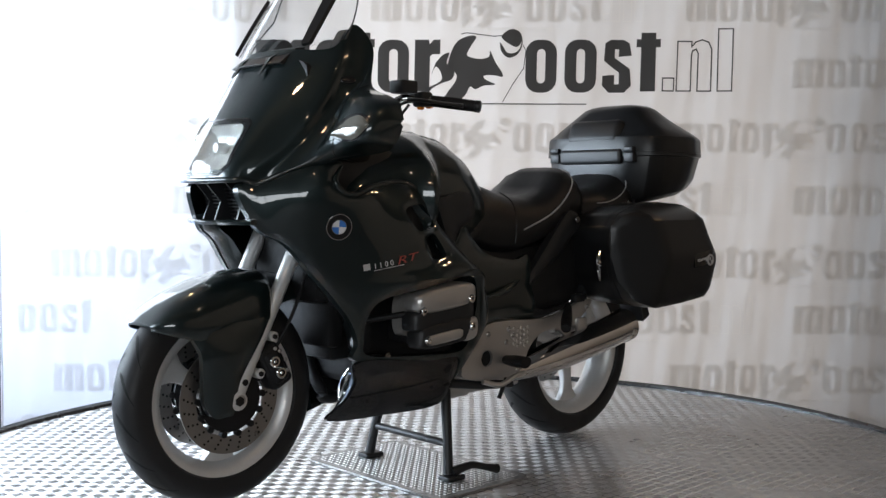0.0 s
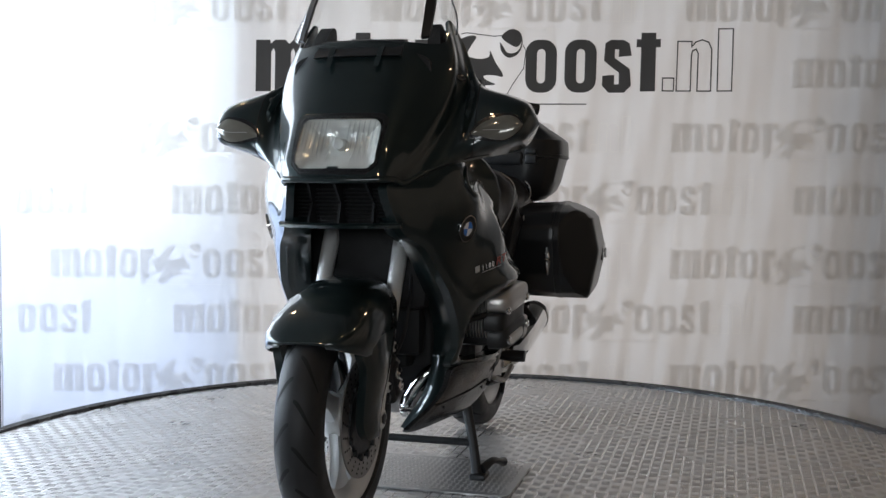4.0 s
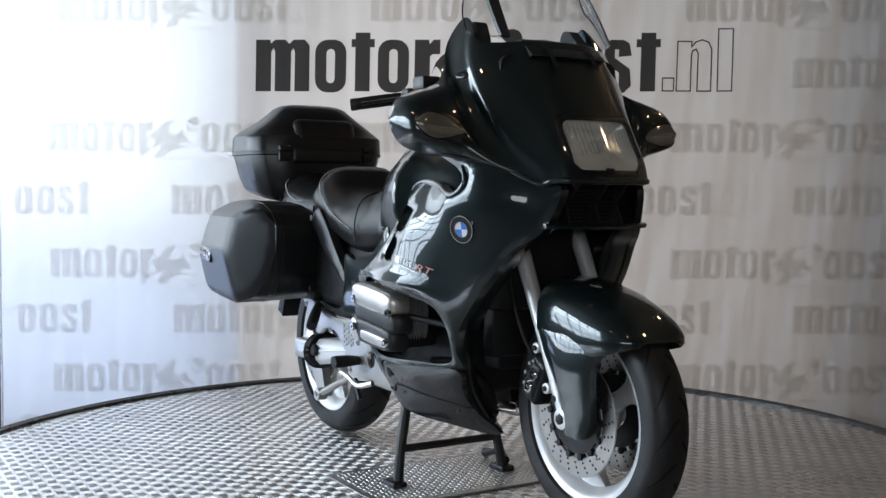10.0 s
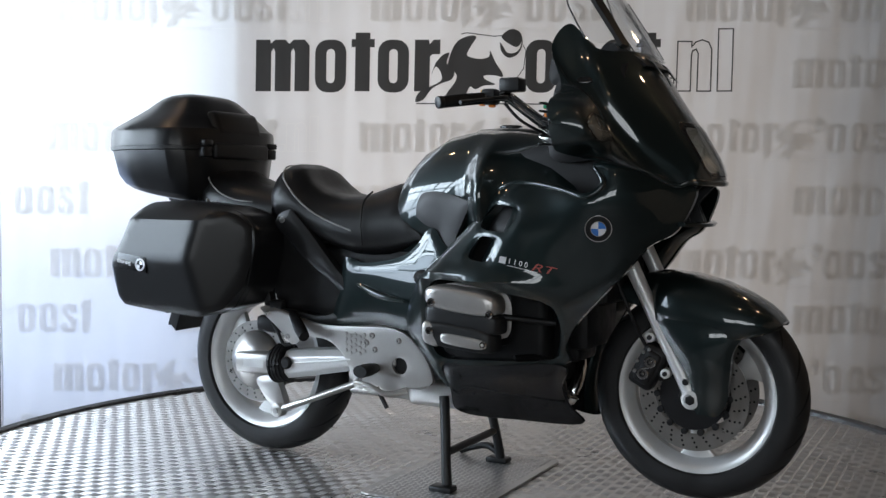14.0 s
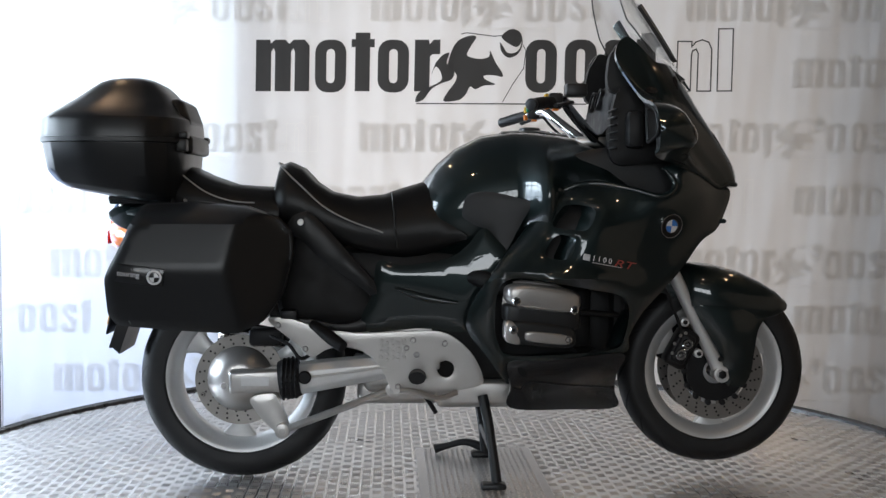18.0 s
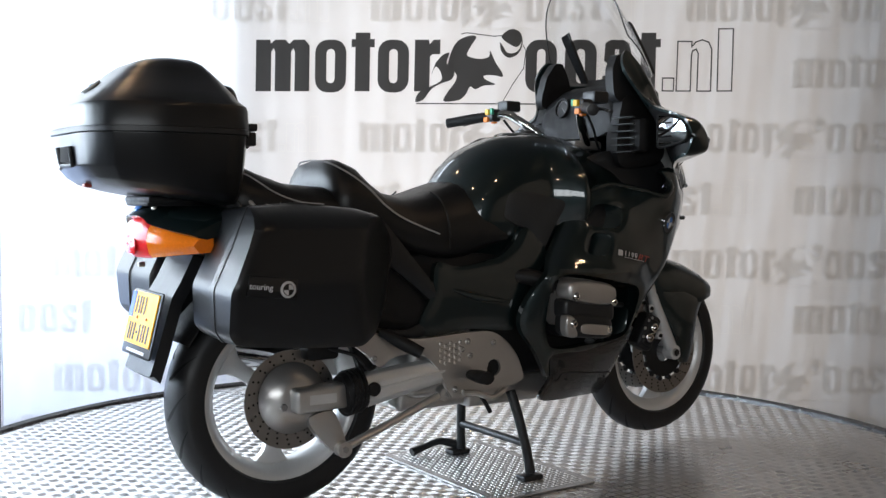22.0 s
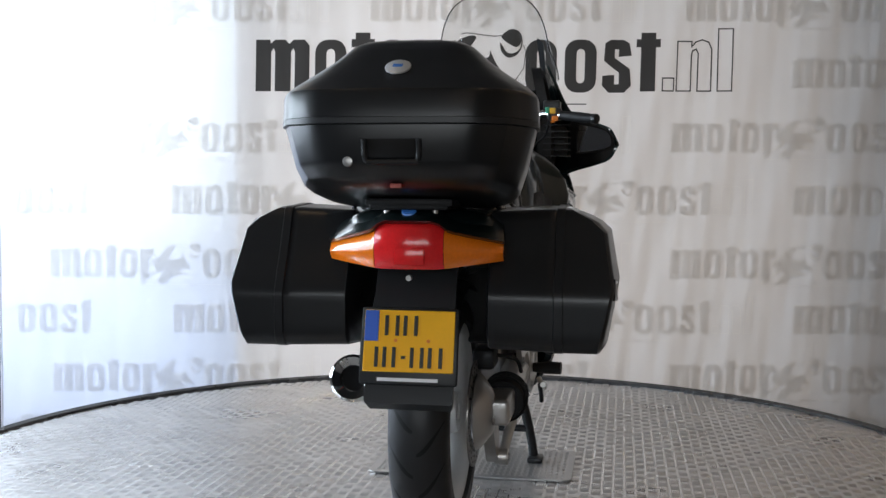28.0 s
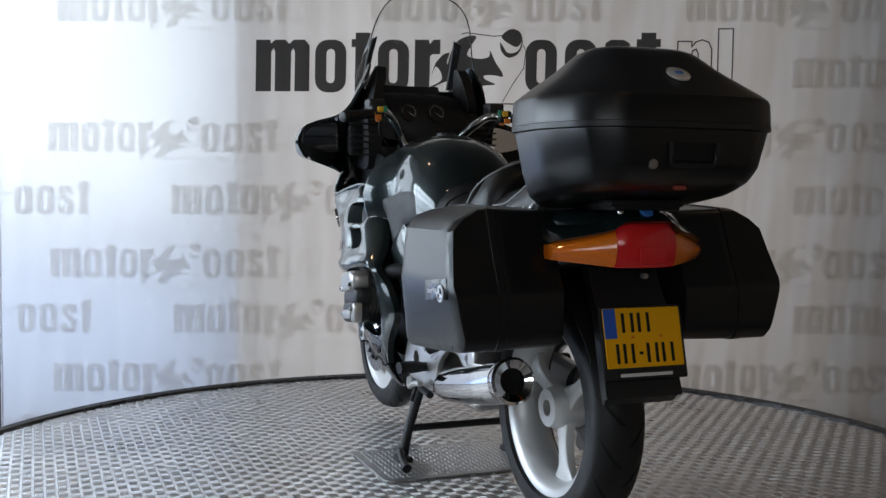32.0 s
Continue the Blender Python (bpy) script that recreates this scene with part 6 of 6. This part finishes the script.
holder = part("plate_holder", box(0, 0, -0.006, 0.008, 0.226, 0.176, 0.006, 2), SATIN, bike, "black number plate holder with a pale line of writing")
holder.matrix_local = plate_place
part("number_plate", box(-0.006, 0, 0.005, 0.004, 0.208, 0.140, 0.0015, 1), YELLOW, holder, "yellow number plate with black bars")
part("blue_field", box(-0.0085, 0.087, 0.039, 0.002, 0.032, 0.070, 0.0006, 1), BLUE, holder, "blue field of the plate")
for y, z, w in ((0.040, 0.040, 0.034), (-0.003, 0.040, 0.034), (0.064, -0.032, 0.026), (0.033, -0.032, 0.014), (-0.020, -0.032, 0.032), (-0.062, -0.032, 0.034)):
    for k in ((-0.36, 0.36) if w > 0.02 else (0.0,)):
        part("plate_bar", box(-0.0086, y + k * w, z, 0.0016, 0.0085, 0.046, 0.0006, 1), INK, holder, "black bar")
part("plate_dash", box(-0.0086, 0.011, -0.032, 0.0016, 0.010, 0.007, 0, 1), INK, holder)
part("holder_line", box(-0.0046, 0, -0.082, 0.0016, 0.140, 0.008, 0.0004, 1), WHITE, holder, "pale bar of unread writing")
for y in (0.03, -0.045):
    part("plate_screw", rod((-0.007, y, 0.006), (-0.0105, y, 0.006), 0.004, None, 10), BTN_ORANGE, holder)

# ---- black rails, rack and cases
LOOP = [(-0.511, 0.780), (-0.458, 0.836), (-0.415, 0.815), (-0.300, 0.690), (-0.200, 0.575), (-0.203, 0.513), (-0.285, 0.475), (-0.420, 0.492), (-0.556, 0.518)]
LOOP_HOLE = [(-0.495, 0.758), (-0.400, 0.692), (-0.252, 0.582), (-0.257, 0.535), (-0.332, 0.500), (-0.440, 0.515), (-0.533, 0.538)]
for s in (1, -1):
    part("case_carrier", shell(LOOP, lambda x, z: 0.205 + 0.10 * (z - 0.65) * (z < 0.65), s, 0.03, [LOOP_HOLE], 0.03, 0.008, 0.010), SATIN, bike, "black case carrier loop")
    part("carrier_panel", shell([(-0.49, 0.80), (-0.44, 0.79), (-0.27, 0.60), (-0.26, 0.52), (-0.36, 0.51), (-0.52, 0.55)], lambda x, z: 0.178, s, 0.03, (), 0.04, 0.008), MATT, bike, "dark panel behind the carrier loop")
    part("carrier_emblem", disc(-0.462, s * 0.216, 0.806, 0.010, s, 0.003, 20), BOLT, bike, "tiny round emblem")
    for k in range(3):
        part("rack_strut", tube([(-0.755 - k * 0.038, s * 0.186, 0.828), (-0.762 - k * 0.038, s * 0.178, 0.860), (-0.790 - k * 0.038, s * 0.145, 0.895)], 0.006, 8), CAST if k < 2 else SATIN, bike, "thin metal rack strut")
    part("rack_post", rod((-1.02, s * 0.055, 0.82), (-1.02, s * 0.055, 0.880), 0.008, None, 10), CAST, bike, "metal rack post")
part("rack_plate", box(-0.94, 0, 0.862, 0.22, 0.18, 0.014, 0.006, 2), MATT, bike, "black luggage rack plate")

CASE_SIDE = ((-0.885, 0.858), (-0.740, 0.866), (-0.600, 0.853), (-0.520, 0.825), (-0.480, 0.780), (-0.475, 0.725), (-0.505, 0.600), (-0.555, 0.530), (-0.620, 0.505), (-0.790, 0.514), (-0.945, 0.527), (-0.968, 0.555),
             (-0.972, 0.657), (-0.926, 0.755))


def eased_loop(pts, r):
    """The polygon with its corners cut round by r and its long sides divided."""
    out = []
    P = [Vector(p) for p in pts]
    for i, p in enumerate(P):
        u, w = (P[i - 1] - p), (P[(i + 1) % len(P)] - p)
        q = min(r, u.length * 0.4, w.length * 0.4)
        u, w = u.normalized() * q, w.normalized() * q
        out += [p + u, p + (u + w) * 0.28, p + w]
        n = P[(i + 1) % len(P)]
        for k in (1, 2, 3):
            out.append(p.lerp(n, 0.25 * k) if (n - p).length > 0.06 else p + w + (n - p - 2 * w) * 0.25 * k)
    return [(p.x, p.y) for p in out]


def case_face(x, z):
    """The faceted outer face of a side case."""
    below = 0.655 - 0.56 * (x + 0.984) - z
    faces = (0.468 - 0.18 * abs(z - 0.68) - 0.035 * max(0.0, -0.66 - x), 0.447 - 1.9 * (z - 0.812), 0.460 - 0.32 * below, 0.462 - 0.75 * (x + 0.635))
    return -0.004 * math.log(sum(math.exp(-f / 0.004) for f in faces))


for s in (1, -1):
    case_loop = eased_loop(CASE_SIDE, 0.010)

    def case_ring(y, sc):
        return [(-0.70 + (x + 0.70) * sc, s * y, 0.665 + (z - 0.665) * sc) for x, z in case_loop]
    rings = [case_ring(0.165, 0.93), case_ring(0.170, 0.965), case_ring(0.30, 0.992), case_ring(0.327, 0.994), case_ring(0.330, 0.985)]
    body = skin(rings)
    pannier = part("pannier", body, CASE, bike, "black hard side case with a round badge", 40)
    part("case_lid", shell(case_loop, case_face, s, 0.085, (), 0.020, 0.007, 0.008, 1, 0.0, 0.331), CASE, pannier, "black faceted case lid", 30)
    part("case_band", skin([case_ring(0.318, 0.990), case_ring(0.321, 1.008), case_ring(0.340, 1.008), case_ring(0.343, 0.990)]), CASE, pannier, "raised rim band", 30)
    recess = part("badge_recess", box(0, 0, 0, 0.128, 0.007, 0.050, 0.0025, 2), GLOSS, pannier, "black badge strip")
    recess.matrix_local = pose(-0.872, s * 0.4570, 0.668, 0, 6, s * 2)
    lettering("touring", 0.0205, WHITE, pannier, pose(-0.934, -0.4625, 0.668, 90, 6, 0) if s < 0 else pose(-0.826, 0.4630, 0.657, 90, -6, 180), "small pale lettering")
    bx = -0.834 if s < 0 else -0.908
    part("case_badge", disc(bx, s * 0.4600, 0.662, 0.0205, s, 0.004, 28, 0.0145), SILVERMARK, pannier, "round silver badge")
    for q in (0, 2):
        g = bmesh.new()
        pts = [(0, 0)] + [(0.0125 * math.cos(radians(q * 90 + k * 15)), 0.0125 * math.sin(radians(q * 90 + k * 15))) for k in range(7)]
        g.faces.new([g.verts.new((bx + a_, s * 0.4640, 0.662 + b_)) for a_, b_ in pts])
        part("badge_quarter", g, SILVERMARK, pannier)
    part("case_latch", box(-0.50, s * 0.19, 0.53, 0.05, 0.03, 0.03, 0.006, 2), SATIN, pannier)
    if s > 0:
        part("chrome_trim", tube([(-0.478, s * 0.30, 0.70), (-0.470, s * 0.303, 0.66), (-0.478, s * 0.303, 0.60)], [0.004, 0.010, 0.004], 8), CHROME, pannier, "bright trim strip")

# ---- top case
TOP_PLAN = ((-1.234, 0.10), (-1.222, 0.178), (-1.180, 0.238), (-1.06, 0.286), (-0.900, 0.278), (-0.842, 0.242), (-0.808, 0.17), (-0.798, 0.09))
TOP_LOOP = [(x, y) for x, y in TOP_PLAN] + [(x, -y) for x, y in reversed(TOP_PLAN)]


def top_ring(z, sx, sy=None, tilt=0.0, cx=-1.015, soft=0.35):
    """A ring of the case: between the angular plan and a rounded one."""
    sy = sx if sy is None else sy
    k = len(TOP_LOOP)
    hard = [Vector((*TOP_LOOP[i // 3], 0)).lerp(Vector((*TOP_LOOP[(i // 3 + 1) % k], 0)), (i % 3) / 3) for i in range(3 * k)]
    round_ = curve([(x, y, 0) for x, y in TOP_LOOP], 3, True)
    out = []
    for h, r in zip(hard, round_):
        p = h.lerp(r, soft)
        if soft > 0.9:
            a = math.atan2(p.y / 0.28, (p.x + 1.015) / 0.22)
            p = p.lerp(Vector((-1.015 + 0.215 * math.copysign(abs(math.cos(a)) ** 0.7, math.cos(a)), 0.275 * math.copysign(abs(math.sin(a)) ** 0.7, math.sin(a)), 0)), 0.7)
        out.append((cx + (p.x + 1.015) * sx, p.y * sy, z + tilt * (p.x + 1.015)))
    return out


top_case = part("top_case", eased(skin([top_ring(0.876, 0.66, 0.66, -0.10, -0.985), top_ring(0.885, 0.80, 0.775, -0.12, -0.998), top_ring(0.902, 0.88, 0.845, -0.12, -1.006), top_ring(0.945, 0.948, 0.905, -0.05, -1.012), top_ring(1.036, 0.985)]), 0.006), CASE, bike, "black hard top case with a domed lid", 30)
lid_rows = [top_ring(1.050, 0.98), top_ring(1.050, 1.005), top_ring(1.098, 0.992, 1.0, 0.0), top_ring(1.108, 0.975, 0.985, 0.0, -1.014, 0.45)]
for z, back_x, front_x, sy, soft in ((1.122, -1.210, -0.822, 0.930, 0.55), (1.142, -1.182, -0.832, 0.830, 0.65), (1.162, -1.155, -0.845, 0.725, 0.75), (1.182, -1.128, -0.860, 0.630, 0.8), (1.202, -1.104, -0.878, 0.550, 0.85),
                                     (1.219, -1.080, -0.897, 0.485, 0.9), (1.230, -1.052, -0.920, 0.410, 0.9), (1.236, -1.020, -0.945, 0.290, 0.9), (1.238, -0.995, -0.965, 0.12, 0.9)):
    lid_rows.append(top_ring(z, (front_x - back_x) / 0.438, sy, 0.0, (front_x + back_x) / 2 + 0.002, soft))
part("lid", skin(lid_rows), CASE, top_case, "black domed lid", 26)
part("seam_band", skin([top_ring(1.034, 0.985), top_ring(1.037, 1.008), top_ring(1.049, 1.008), top_ring(1.051, 0.985)]), SATIN, top_case, "black rim band")
part("lid_emblem", lathe([(1e-4, 0), (0.028, 0), (0.028, 0.004), (0.025, 0.006), (1e-4, 0.006)], 28), SILVERMARK, top_case, "round blue and white emblem on the lid").matrix_local = Matrix.Translation((-1.163, 0.0, 1.157)) @ Matrix.Rotation(radians(90), 4, "Z") @ Matrix.Rotation(radians(55), 4, "X")
part("emblem_blue", box(0, 0.0062, 0, 0.022, 0.002, 0.012, 0.001, 1), SKYBLUE, top_case).matrix_local = Matrix.Translation((-1.163, 0.0, 1.157)) @ Matrix.Rotation(radians(90), 4, "Z") @ Matrix.Rotation(radians(55), 4, "X")
part("handle_recess", box(-1.222, 0.0, 0.985, 0.016, 0.105, 0.042, 0.006, 2, None), HOLE, top_case, "dark handle recess")
part("handle", tube([(-1.233, 0.058, 1.004), (-1.226, 0.056, 0.964), (-1.224, 0.04, 0.957), (-1.224, -0.04, 0.957), (-1.226, -0.056, 0.964), (-1.233, -0.058, 1.004)], 0.006, 8, 4), SATIN, top_case, "black carrying handle")
part("case_lock", rod((-1.175, 0.095, 0.958), (-1.222, 0.095, 0.958), 0.011, None, 18, 0.002), BOLT, top_case, "round metal lock")
part("red_tab", box(-1.176, 0.0, 0.908, 0.018, 0.026, 0.010, 0.002, 1), REDMARK, top_case, "small red tab")
part("base_tray", box(-0.95, 0, 0.872, 0.20, 0.20, 0.018, 0.006, 2), MATT, top_case)
for s in (1, -1):
    latch = part("latch", box(-0.812, s * 0.176, 1.030, 0.030, 0.044, 0.036, 0.005, 2), SATIN, top_case, "black lid latch")
    part("latch_flap", box(-0.806, s * 0.176, 1.060, 0.026, 0.044, 0.020, 0.005, 2), SATIN, latch)
part("front_rail", box(-0.803, 0, 1.034, 0.030, 0.29, 0.056, 0.013, 4), SATIN, top_case, "black rail with latches")
part("back_pad", box(0, 0, 0, 0.085, 0.255, 0.105, 0.030, 4, pose(-0.848, 0, 1.118, 0, -20, 0)), VINYL, top_case, "padded black backrest")


# ================= motion =================
START, RATE = -135.91, 7.739


def heading(t):
    """Degrees of the turntable at t seconds; it turns evenly."""
    return START + RATE * t


def motions():
    times = range(0, 33, 2)
    walk(turntable, [(t, pose(0, 0, 0, 0, 0, heading(t))) for t in times])
    walk(foot_plate, [(t, pose(0, 0, 0, 0, 0, heading(t)) @ pose(0, -0.0718, 0)) for t in times])
    walk(bike, [(t, pose(0, 0, 0, 0, 0, heading(t)) @ pose(0, -0.0718, 0)) for t in times])


motions()
